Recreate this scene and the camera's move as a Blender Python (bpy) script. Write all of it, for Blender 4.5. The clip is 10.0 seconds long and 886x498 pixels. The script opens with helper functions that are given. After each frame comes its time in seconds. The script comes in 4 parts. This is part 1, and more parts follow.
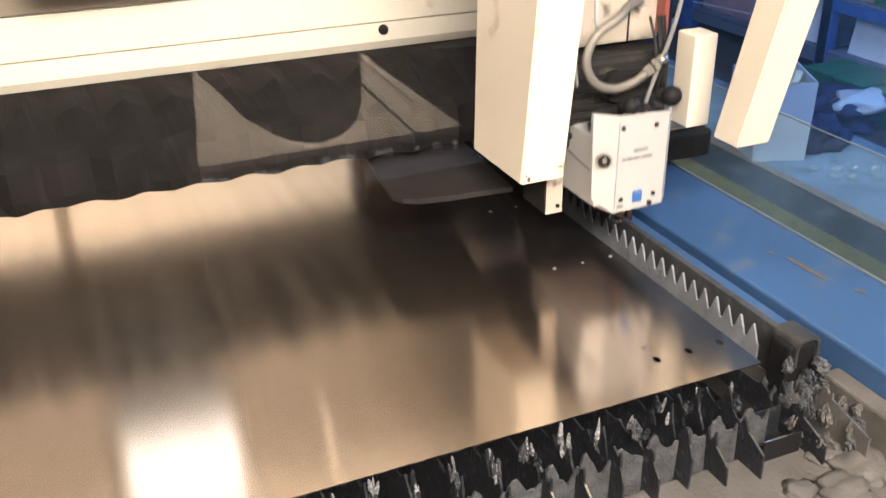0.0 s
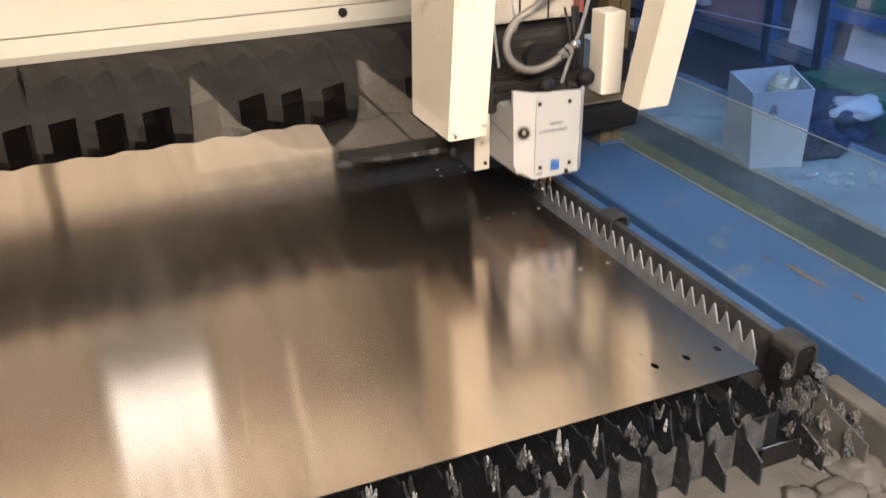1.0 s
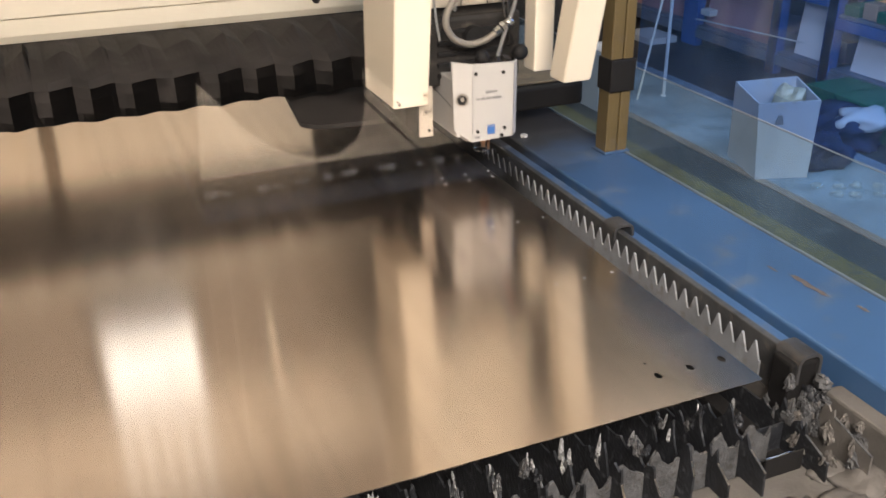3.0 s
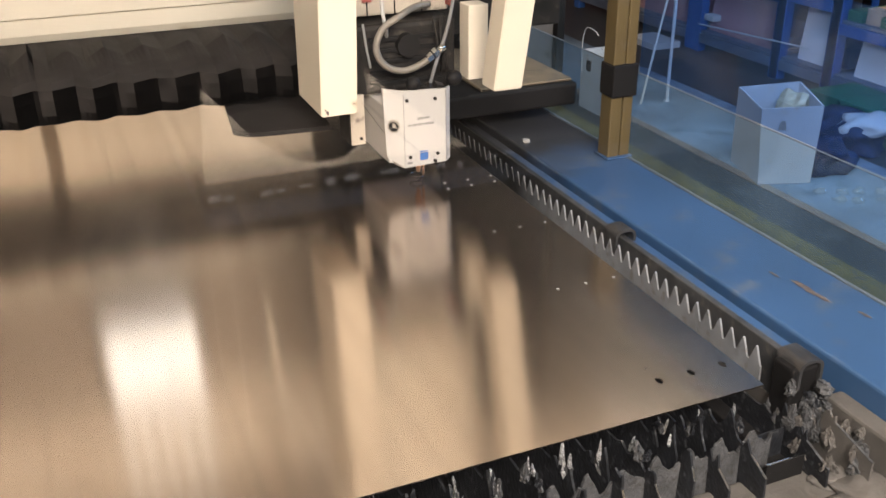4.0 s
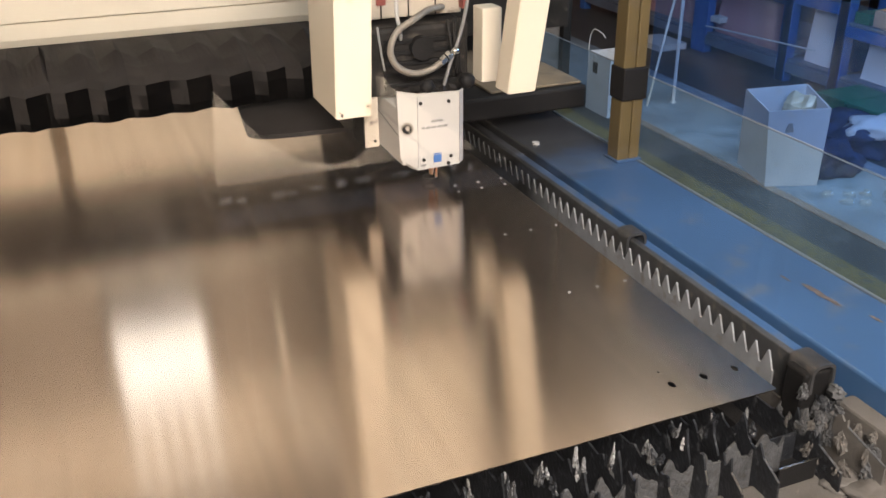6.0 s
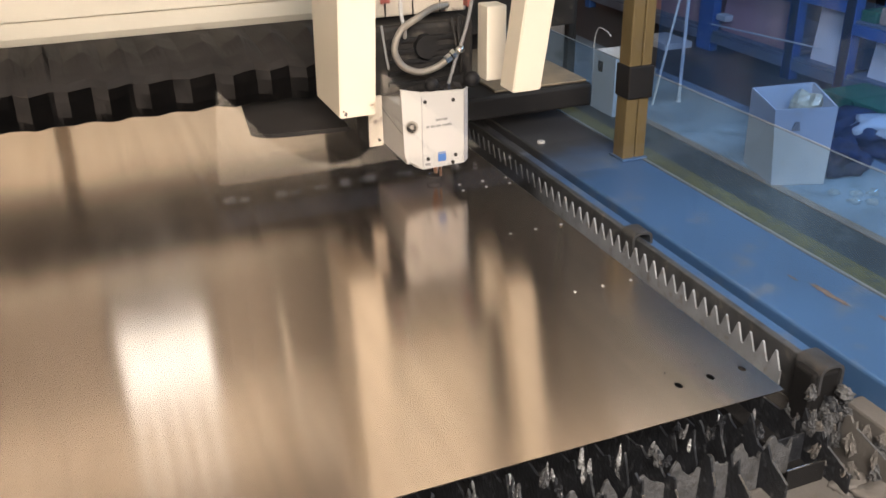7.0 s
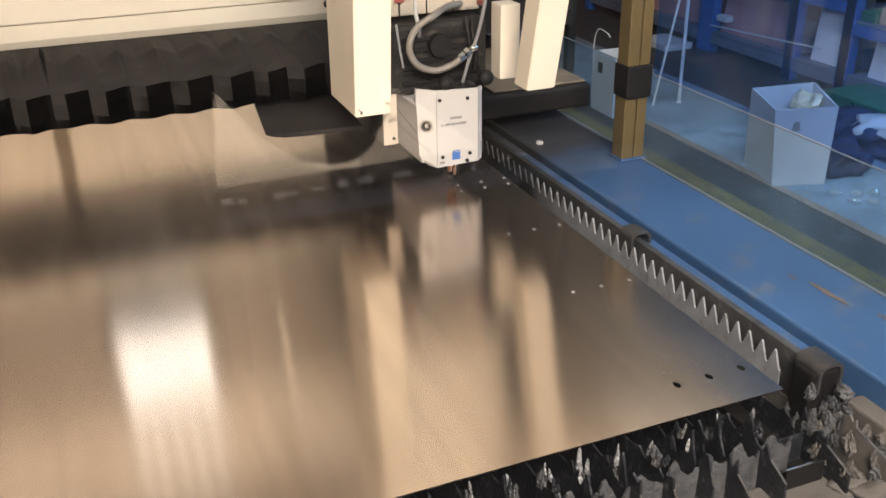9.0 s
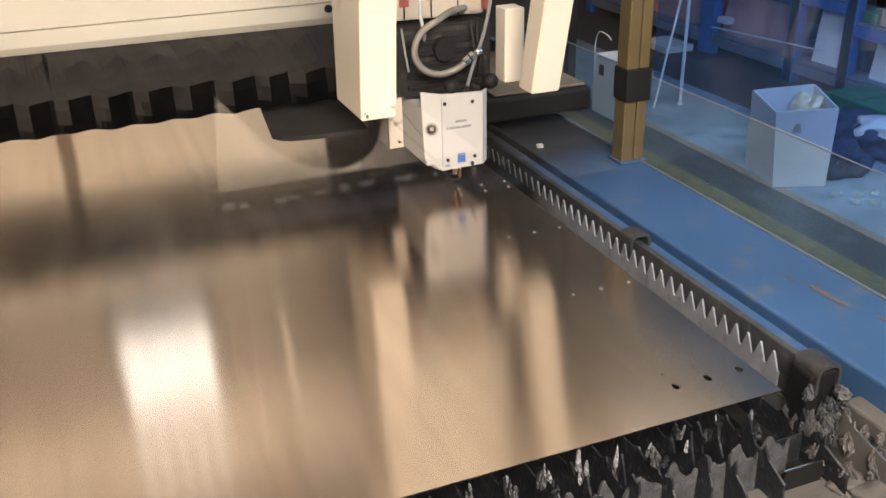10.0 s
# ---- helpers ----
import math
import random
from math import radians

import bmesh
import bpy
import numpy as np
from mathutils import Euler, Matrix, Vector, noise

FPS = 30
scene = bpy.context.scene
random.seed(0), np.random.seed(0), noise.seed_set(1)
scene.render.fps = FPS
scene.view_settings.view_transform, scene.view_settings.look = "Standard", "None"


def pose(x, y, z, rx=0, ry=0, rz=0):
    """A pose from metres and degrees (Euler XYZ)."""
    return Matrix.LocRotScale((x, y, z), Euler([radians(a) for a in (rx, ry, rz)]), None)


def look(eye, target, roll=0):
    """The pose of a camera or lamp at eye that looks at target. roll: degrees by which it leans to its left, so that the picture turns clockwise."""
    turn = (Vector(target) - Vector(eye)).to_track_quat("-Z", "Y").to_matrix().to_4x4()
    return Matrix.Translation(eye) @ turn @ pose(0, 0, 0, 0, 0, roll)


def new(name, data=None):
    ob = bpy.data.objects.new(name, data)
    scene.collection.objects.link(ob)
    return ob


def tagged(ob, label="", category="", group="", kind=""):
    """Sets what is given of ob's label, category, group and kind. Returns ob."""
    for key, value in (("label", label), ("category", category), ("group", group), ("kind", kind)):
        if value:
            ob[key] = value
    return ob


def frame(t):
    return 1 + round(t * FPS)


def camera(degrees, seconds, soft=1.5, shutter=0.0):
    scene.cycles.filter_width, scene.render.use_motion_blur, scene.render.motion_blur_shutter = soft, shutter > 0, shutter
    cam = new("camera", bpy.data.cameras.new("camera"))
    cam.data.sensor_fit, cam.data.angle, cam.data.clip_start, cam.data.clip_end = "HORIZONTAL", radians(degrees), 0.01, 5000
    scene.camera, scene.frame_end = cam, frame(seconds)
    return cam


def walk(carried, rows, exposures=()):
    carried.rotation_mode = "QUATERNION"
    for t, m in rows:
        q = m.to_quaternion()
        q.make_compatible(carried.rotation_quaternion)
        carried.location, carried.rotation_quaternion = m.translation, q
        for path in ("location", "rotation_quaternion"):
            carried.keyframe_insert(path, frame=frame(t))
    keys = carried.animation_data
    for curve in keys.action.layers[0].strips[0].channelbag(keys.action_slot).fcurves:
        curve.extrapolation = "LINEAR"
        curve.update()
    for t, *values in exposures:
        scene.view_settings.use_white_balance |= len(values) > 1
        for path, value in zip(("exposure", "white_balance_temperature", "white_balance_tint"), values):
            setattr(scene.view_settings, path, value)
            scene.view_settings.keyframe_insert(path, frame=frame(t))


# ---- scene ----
cam = camera(50.5, 10.0, soft=1.5, shutter=0.5)
PATH = [
    (0, (-1.031, -1.039, 1.768), (-0.3402, 0.606, 0.8632), -0.9),
    (0.5, (-1.031, -1.039, 1.768), (-0.334, 0.6078, 0.8712), -0.9),
    (1, (-1.031, -1.039, 1.768), (-0.333, 0.61, 0.876), -0.9),
    (1.5, (-1.025, -1.045, 1.755), (-0.335, 0.617, 0.882), -0.9),
    (2, (-1.027, -1.051, 1.767), (-0.34, 0.611, 0.892), -0.8),
    (2.5, (-1.03, -1.041, 1.767), (-0.337, 0.619, 0.891), -0.7),
    (4, (-1.028, -1.046, 1.77), (-0.342, 0.621, 0.903), -0.6),
    (4.5, (-1.03, -1.054, 1.776), (-0.35, 0.618, 0.915), -0.9),
    (5, (-1.042, -1.052, 1.779), (-0.361, 0.619, 0.916), -0.6),
    (5.5, (-1.047, -1.048, 1.78), (-0.366, 0.621, 0.914), -0.5),
    (7, (-1.041, -1.031, 1.773), (-0.371, 0.642, 0.905), -0.7),
    (7.5, (-1.035, -1.029, 1.771), (-0.374, 0.646, 0.902), -0.8),
    (8, (-1.031, -1.029, 1.765), (-0.371, 0.648, 0.897), -1.0),
    (8.5, (-1.029, -1.029, 1.76), (-0.366, 0.65, 0.899), -1.1),
    (9, (-1.031, -1.031, 1.765), (-0.364, 0.646, 0.903), -1.0),
    (9.5, (-1.026, -1.035, 1.761), (-0.361, 0.646, 0.905), -1.1),
    (10, (-1.03, -1.043, 1.772), (-0.368, 0.638, 0.915), -1.3),
]
walk(cam, [(t, look(eye, target, roll)) for t, eye, target, roll in PATH],
     exposures=[(0.0, 0.32), (0.4, 0.1), (0.9, 0.02), (1.5, -0.12), (2.0, -0.2), (2.2, -0.14), (2.5, 0.0), (10.0, 0.02)])

# ---- light ----
world = bpy.data.worlds.new("hall_sky")
scene.world = world
world.use_nodes = True
wn = world.node_tree
sky = wn.nodes.new("ShaderNodeTexSky")
sky.sky_type, sky.sun_disc = "NISHITA", False
sky.sun_elevation, sky.sun_rotation = radians(40), radians(120)
wn.links.new(sky.outputs[0], wn.nodes["Background"].inputs[0])
wn.nodes["Background"].inputs[1].default_value = 0.08


def area_lamp(name, at, target, sx, sy, watts, colour):
    d = bpy.data.lights.new(name, "AREA")
    d.shape, d.size, d.size_y, d.energy, d.color = "RECTANGLE", sx, sy, watts, colour
    ob = new(name, d)
    ob.matrix_world = look(at, target)
    return ob


WARM, COOL = (1.0, 0.86, 0.79), (0.42, 0.70, 1.0)
area_lamp("hall_area_light", (-0.95, -2.3, 3.1), (-0.8, 1.6, 1.2), 2.2, 0.7, 350, WARM)
# Unseen, added to wash the rear panel that the sheet mirrors.
area_lamp("hall_area_light", (-1.4, 2.7, 2.75), (-1.4, 3.2, 1.1), 2.8, 0.2, 74, WARM)
# Unseen fill, added to brighten the panel that the window glass reflects.
area_lamp("bench_fill", (-0.35, -2.25, 1.95), (-0.35, -2.72, 1.0), 0.7, 0.12, 46, WARM)
# Unseen uplight, added to brighten the ceiling patch mirrored in the sheet.
area_lamp("hall_area_light", (1.2, 2.4, 2.95), (1.2, 2.45, 3.6), 1.6, 0.8, 21, WARM)
# Added fill out of view; it lifts the fronts of the racks.
area_lamp("rack_fill", (1.9, 2.0, 3.35), (3.5, 3.9, 0.3), 1.2, 0.4, 60, (0.9, 0.95, 1.0))
# Cool fill added out of view to turn the right side bluish.
area_lamp("cool_side_fill", (5.2, 0.6, 2.9), (2.4, 2.6, 0.2), 3.0, 1.6, 150, COOL)


# ---- materials ----
def mat(name, colour, rough=0.6, metal=0.0, var=0.15, scale=6.0, bump=0.0, bscale=60.0, dirt=None, dirt_amount=0.4,
        stretch=(1, 1, 1), emit=0.0, aniso=0.0, spec=0.5):
    """A surface with broad tone changes, fine grain, optional dirt of another colour and a fine relief."""
    m = bpy.data.materials.new(name)
    m.use_nodes = True
    n, l = m.node_tree.nodes, m.node_tree.links
    b = n["Principled BSDF"]
    co = n.new("ShaderNodeTexCoord")
    mp = n.new("ShaderNodeMapping")
    mp.inputs["Scale"].default_value = stretch
    l.new(co.outputs["Object"], mp.inputs[0])
    broad, fine = n.new("ShaderNodeTexNoise"), n.new("ShaderNodeTexNoise")
    broad.inputs["Scale"].default_value, broad.inputs["Detail"].default_value = scale, 5
    fine.inputs["Scale"].default_value, fine.inputs["Detail"].default_value = bscale, 3
    l.new(mp.outputs[0], broad.inputs[0]), l.new(mp.outputs[0], fine.inputs[0])
    ramp = n.new("ShaderNodeValToRGB")
    e = ramp.color_ramp.elements
    lo, hi = [max(0, c * (1 - var)) for c in colour], [min(1, c * (1 + var)) for c in colour]
    e[0].position, e[0].color, e[1].position, e[1].color = 0.3, (*lo, 1), 0.7, (*hi, 1)
    l.new(broad.outputs[0], ramp.inputs[0])
    out = ramp.outputs[0]
    if dirt:
        mix, spot = n.new("ShaderNodeMix"), n.new("ShaderNodeTexNoise")
        mix.data_type = "RGBA"
        spot.inputs["Scale"].default_value, spot.inputs["Detail"].default_value = scale * 2.3, 8
        l.new(mp.outputs[0], spot.inputs[0])
        r2 = n.new("ShaderNodeMapRange")
        r2.inputs[1].default_value, r2.inputs[2].default_value = 0.66 - 0.3 * dirt_amount, 0.72
        l.new(spot.outputs[0], r2.inputs[0]), l.new(r2.outputs[0], mix.inputs["Factor"])
        l.new(out, mix.inputs["A"])
        mix.inputs["B"].default_value = (*dirt, 1)
        out = mix.outputs["Result"]
    l.new(out, b.inputs["Base Color"])
    rr = n.new("ShaderNodeMapRange")
    rr.inputs[3].default_value, rr.inputs[4].default_value = max(0.02, rough - 0.08), min(1, rough + 0.08)
    l.new(fine.outputs[0], rr.inputs[0]), l.new(rr.outputs[0], b.inputs["Roughness"])
    b.inputs["Metallic"].default_value = metal
    b.inputs["Anisotropic"].default_value = aniso
    b.inputs["Specular IOR Level"].default_value = spec
    if bump:
        bp = n.new("ShaderNodeBump")
        bp.inputs["Strength"].default_value, bp.inputs["Distance"].default_value = bump, 0.004
        l.new(fine.outputs[0], bp.inputs["Height"]), l.new(bp.outputs[0], b.inputs["Normal"])
    if emit:
        l.new(out, b.inputs["Emission Color"])
        b.inputs["Emission Strength"].default_value = emit
    return m


def sheet_material():
    """Brushed stainless sheet: a clear mirror lobe, and a long lobe along the brush lines that varies from line to line."""
    m = bpy.data.materials.new("brushed_steel")
    m.use_nodes = True
    n, l = m.node_tree.nodes, m.node_tree.links
    b, brush = n["Principled BSDF"], n.new("ShaderNodeBsdfPrincipled")
    co, mp, grain = n.new("ShaderNodeTexCoord"), n.new("ShaderNodeMapping"), n.new("ShaderNodeTexNoise")
    mp.inputs["Scale"].default_value = (90, 1.2, 1)
    l.new(co.outputs["Object"], mp.inputs[0]), l.new(mp.outputs[0], grain.inputs[0])
    grain.inputs["Scale"].default_value, grain.inputs["Detail"].default_value = 1.0, 5
    tone = n.new("ShaderNodeValToRGB")
    e = tone.color_ramp.elements
    e[0].position, e[0].color, e[1].position, e[1].color = 0.2, (0.53, 0.448, 0.382, 1), 0.8, (0.575, 0.487, 0.416, 1)
    l.new(grain.outputs[0], tone.inputs[0])
    smudge, r = n.new("ShaderNodeTexNoise"), n.new("ShaderNodeMapRange")
    smudge.inputs["Scale"].default_value, smudge.inputs["Detail"].default_value = 5, 6
    l.new(co.outputs["Object"], smudge.inputs[0])
    r.inputs[1].default_value, r.inputs[2].default_value = 0.3, 0.7
    r.inputs[3].default_value, r.inputs[4].default_value = 0.135, 0.16
    l.new(smudge.outputs[0], r.inputs[0]), l.new(r.outputs[0], b.inputs["Roughness"])
    brush.inputs["Roughness"].default_value = 0.32
    tan = n.new("ShaderNodeTangent")
    tan.direction_type, tan.uv_map = "UV_MAP", "grain"
    big, b1 = n.new("ShaderNodeTexNoise"), n.new("ShaderNodeBump")
    big.inputs["Scale"].default_value, big.inputs["Detail"].default_value = 2.4, 1
    l.new(co.outputs["Object"], big.inputs[0])
    b1.inputs["Strength"].default_value, b1.inputs["Distance"].default_value = 0.3, 0.004
    l.new(big.outputs[0], b1.inputs["Height"])
    for k, aniso in ((b, 0.82), (brush, 0.97)):
        k.inputs["Metallic"].default_value, k.inputs["Anisotropic"].default_value = 1.0, aniso
        l.new(tone.outputs[0], k.inputs["Base Color"]), l.new(tan.outputs[0], k.inputs["Tangent"]), l.new(b1.outputs[0], k.inputs["Normal"])
    lines, share, lobes = n.new("ShaderNodeTexNoise"), n.new("ShaderNodeMapRange"), n.new("ShaderNodeMixShader")
    mp2 = n.new("ShaderNodeMapping")
    mp2.inputs["Scale"].default_value = (34, 0.5, 1)
    lines.inputs["Scale"].default_value, lines.inputs["Detail"].default_value = 1.0, 3
    l.new(co.outputs["Object"], mp2.inputs[0]), l.new(mp2.outputs[0], lines.inputs[0]), l.new(lines.outputs[0], share.inputs[0])
    share.inputs[1].default_value, share.inputs[2].default_value = 0.3, 0.7
    share.inputs[3].default_value, share.inputs[4].default_value = 0.015, 0.11
    l.new(share.outputs[0], lobes.inputs[0]), l.new(b.outputs[0], lobes.inputs[1]), l.new(brush.outputs[0], lobes.inputs[2])
    # a thin film of oil and dust that scatters a little
    film, mix = n.new("ShaderNodeBsdfPrincipled"), n.new("ShaderNodeMixShader")
    film.inputs["Base Color"].default_value, film.inputs["Roughness"].default_value = (0.16, 0.145, 0.135, 1), 0.7
    film.inputs["Specular IOR Level"].default_value = 0.1
    mix.inputs[0].default_value = 0.03
    l.new(lobes.outputs[0], mix.inputs[1]), l.new(film.outputs[0], mix.inputs[2]), l.new(mix.outputs[0], n["Material Output"].inputs[0])
    return m


CREAM = mat("cream_paint", (0.80, 0.728, 0.60), 0.42, var=0.05, scale=3, dirt=(0.45, 0.34, 0.22), dirt_amount=0.1, bump=0.05)
# Dimmer light on the beam's upper part, put into the colour.
DIMMED_CREAM = mat("dimmed_panel_paint", (0.255, 0.212, 0.163), 0.5, var=0.1, scale=4, bump=0.05)
WHITE = mat("white_cover", (0.48, 0.47, 0.455), 0.45, var=0.04, dirt=(0.5, 0.47, 0.42), dirt_amount=0.12)
BELLOWS = mat("black_bellows_cloth", (0.024, 0.0215, 0.021), 0.68, var=0.3, scale=9, bump=0.3, bscale=300, spec=0.2)
BLACK = mat("black_rubber", (0.011, 0.0105, 0.011), 0.6, var=0.3, spec=0.22)
DARK = mat("sooty_machine_metal", (0.022, 0.02, 0.019), 0.6, metal=0.1, var=0.4, scale=14, dirt=(0.07, 0.06, 0.05), dirt_amount=0.25, spec=0.25)
STEEL = sheet_material()
SLAT = mat("slagged_slat_steel", (0.017, 0.019, 0.024), 0.5, metal=0.2, var=0.5, scale=30, bump=0.5, bscale=140, dirt=(0.10, 0.105, 0.115), dirt_amount=0.3)
CRUST = mat("dusty_slag_crust", (0.078, 0.080, 0.086), 0.7, metal=0.1, var=0.4, scale=40, bump=1.0, bscale=160, dirt=(0.05, 0.045, 0.042), dirt_amount=0.4)
COMB = mat("grey_slat_steel", (0.30, 0.315, 0.345), 0.5, metal=0.15, var=0.2, scale=22, bump=0.3, dirt=(0.22, 0.20, 0.19), dirt_amount=0.35)
RAIL = mat("dusty_grey_rail", (0.068, 0.07, 0.076), 0.5, metal=0.2, var=0.3, scale=18, bump=0.3, dirt=(0.14, 0.13, 0.12), dirt_amount=0.3)
CLAMP = mat("dirty_clamp_steel", (0.062, 0.063, 0.067), 0.5, metal=0.4, var=0.3, scale=26, bump=0.4, dirt=(0.08, 0.07, 0.065), dirt_amount=0.5)
SLAG = mat("bright_slag", (0.55, 0.56, 0.58), 0.35, metal=0.4, var=0.3, scale=90, bump=1.0, bscale=250, dirt=(0.03, 0.03, 0.032), dirt_amount=0.75)
BLUE = mat("blue_machine_paint", (0.045, 0.108, 0.24), 0.4, var=0.12, scale=4, dirt=(0.12, 0.155, 0.21), dirt_amount=0.35, bump=0.05)


def darken_rear(m, colour, y0, y1):
    """A darker tone over the rear stretch of a surface, with a ragged border."""
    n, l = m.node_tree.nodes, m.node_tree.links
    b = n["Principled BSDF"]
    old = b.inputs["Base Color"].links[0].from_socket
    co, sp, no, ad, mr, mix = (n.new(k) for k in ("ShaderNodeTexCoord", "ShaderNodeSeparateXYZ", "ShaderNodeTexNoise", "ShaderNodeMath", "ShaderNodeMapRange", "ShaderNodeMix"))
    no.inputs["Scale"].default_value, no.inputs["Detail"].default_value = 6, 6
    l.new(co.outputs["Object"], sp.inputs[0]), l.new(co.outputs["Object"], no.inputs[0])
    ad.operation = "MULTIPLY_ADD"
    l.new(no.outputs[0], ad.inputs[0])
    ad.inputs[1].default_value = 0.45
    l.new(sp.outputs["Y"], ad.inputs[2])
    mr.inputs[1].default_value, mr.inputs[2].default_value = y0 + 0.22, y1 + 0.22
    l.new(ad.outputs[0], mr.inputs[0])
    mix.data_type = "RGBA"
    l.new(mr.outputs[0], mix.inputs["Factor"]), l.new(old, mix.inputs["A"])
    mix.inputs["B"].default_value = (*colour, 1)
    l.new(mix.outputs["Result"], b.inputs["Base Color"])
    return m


darken_rear(BLUE, (0.035, 0.037, 0.042), 0.98, 1.28)
darken_rear(COMB, (0.03, 0.03, 0.03), 0.85, 1.15)
darken_rear(RAIL, (0.02, 0.02, 0.02), 0.85, 1.1)
RUST = mat("rust_stain", (0.13, 0.105, 0.10), 0.8, var=0.4, scale=60)
YLINE = mat("worn_yellow_floor_paint", (0.13, 0.10, 0.028), 0.6, var=0.2, scale=9, dirt=(0.05, 0.048, 0.04), dirt_amount=0.5)
YELLOW = mat("yellow_ochre_paint", (0.115, 0.083, 0.034), 0.5, var=0.12, scale=8, dirt=(0.12, 0.09, 0.05), dirt_amount=0.25)
FLOOR = mat("worn_hall_floor", (0.034, 0.034, 0.033), 0.55, var=0.25, scale=2.5, dirt=(0.075, 0.075, 0.07), dirt_amount=0.25, bump=0.2)
DUST = mat("dusty_frame", (0.115, 0.106, 0.10), 0.7, var=0.25, scale=12, bump=0.5, bscale=120)
RACK = mat("blue_rack_paint", (0.02, 0.085, 0.30), 0.45, var=0.15)
SHELF = mat("blue_grey_shelf", (0.10, 0.12, 0.17), 0.6, var=0.25)
CARTON = mat("white_carton", (0.45, 0.475, 0.52), 0.6, var=0.08, dirt=(0.4, 0.38, 0.36), dirt_amount=0.2)
REDWALL = mat("reddish_hall_wall", (0.22, 0.09, 0.08), 0.8, var=0.25, scale=1.2)
SOUTHWALL = mat("grey_brown_hall_wall", (0.075, 0.066, 0.06), 0.8, var=0.15, scale=1.0, bump=0.1)
WALL = mat("beige_hall_wall", (0.55, 0.48, 0.38), 0.8, var=0.1, scale=1.0, bump=0.1)
# Glow for the added strips that give the sheet its bright streaks.
STRIP_GLOW = mat("dim_streak_strip", (0.98, 0.93, 0.86), 0.4, var=0.1, emit=0.6)
LAMP_GLOW = mat("lit_patch_light", (0.80, 0.90, 1.0), 0.4, var=0.25, scale=14, emit=2.4)
STREAK_GLOW = mat("lit_streak_rod", (1.0, 0.93, 0.8), 0.4, var=0.02, emit=0.9)
LOGO = mat("blue_badge", (0.05, 0.15, 0.42), 0.4, var=0.05)
INK = mat("grey_print", (0.22, 0.22, 0.22), 0.6, var=0.1)
CHROME = mat("bright_metal", (0.7, 0.69, 0.66), 0.22, metal=1.0, var=0.08)
HOSE = mat("braided_steel_hose", (0.26, 0.235, 0.205), 0.5, metal=0.45, var=0.2, bump=0.6, bscale=260)
HAZE_FLOOR = mat("pale_haze_floor", (0.165, 0.215, 0.275), 0.6, var=0.28, scale=3, dirt=(0.10, 0.14, 0.18), dirt_amount=0.45, bump=0.15)
ORANGE = mat("faded_orange_paint", (0.19, 0.14, 0.105), 0.6, var=0.2, scale=6, dirt=(0.2, 0.17, 0.14), dirt_amount=0.5)
TAN = mat("dusty_tan_plate", (0.22, 0.175, 0.12), 0.6, var=0.2, scale=9, dirt=(0.12, 0.1, 0.08), dirt_amount=0.5)
GREYBOX = mat("beige_control_box", (0.50, 0.44, 0.365), 0.5, var=0.12, scale=12, dirt=(0.12, 0.1, 0.09), dirt_amount=0.3)
REDLABEL = mat("red_label", (0.30, 0.08, 0.065), 0.5, var=0.1)
CABINET = mat("grey_brown_cabinet", (0.17, 0.145, 0.13), 0.55, var=0.2, scale=4, dirt=(0.08, 0.07, 0.06), dirt_amount=0.3)
GREYSHEET = mat("grey_sheet_metal", (0.68, 0.66, 0.70), 0.5, metal=0.0, var=0.1, scale=3)
REDPANEL = mat("red_brown_panel", (0.34, 0.19, 0.21), 0.7, var=0.2, scale=3)
NAVY = mat("navy_cloth", (0.012, 0.02, 0.06), 0.85, var=0.4, scale=14, bump=0.3)
GREEN = mat("green_plastic", (0.015, 0.12, 0.065), 0.45, var=0.12)
PEACH = mat("cardboard", (0.42, 0.28, 0.20), 0.8, var=0.1)
REDCRATE = mat("dull_red_plastic", (0.25, 0.05, 0.06), 0.5, var=0.15)
POLE = mat("grey_pole_paint", (0.45, 0.47, 0.5), 0.4, var=0.1)
EDGE = mat("pale_plastic_edge", (0.12, 0.155, 0.20), 0.5, var=0.2)
SPARK = mat("spark_glow", (0.55, 0.62, 1.0), 0.5, var=0.01, emit=60.0)


def clear(name, tint, haze, haze_colour, gloss=0.06):
    """Clear plastic or glass: light passes straight, a little scatters as haze and a little mirrors."""
    m = bpy.data.materials.new(name)
    m.use_nodes = True
    n, l = m.node_tree.nodes, m.node_tree.links
    n.remove(n["Principled BSDF"])
    tr, di, gl = n.new("ShaderNodeBsdfTransparent"), n.new("ShaderNodeBsdfDiffuse"), n.new("ShaderNodeBsdfGlossy")
    tr.inputs[0].default_value, di.inputs[0].default_value = (*tint, 1), (*haze_colour, 1)
    gl.inputs["Roughness"].default_value = 0.004
    a, b = n.new("ShaderNodeMixShader"), n.new("ShaderNodeMixShader")
    no, co, mr = n.new("ShaderNodeTexNoise"), n.new("ShaderNodeTexCoord"), n.new("ShaderNodeMapRange")
    no.inputs["Scale"].default_value, no.inputs["Detail"].default_value = 5, 6
    mr.inputs[1].default_value, mr.inputs[2].default_value = 0.3, 0.7
    mr.inputs[3].default_value, mr.inputs[4].default_value = haze * 0.5, haze * 1.5
    l.new(co.outputs["Object"], no.inputs[0]), l.new(no.outputs[0], mr.inputs[0]), l.new(mr.outputs[0], a.inputs[0])
    l.new(tr.outputs[0], a.inputs[1]), l.new(di.outputs[0], a.inputs[2])
    b.inputs[0].default_value = gloss
    l.new(a.outputs[0], b.inputs[1]), l.new(gl.outputs[0], b.inputs[2])
    l.new(b.outputs[0], n["Material Output"].inputs[0])
    return m


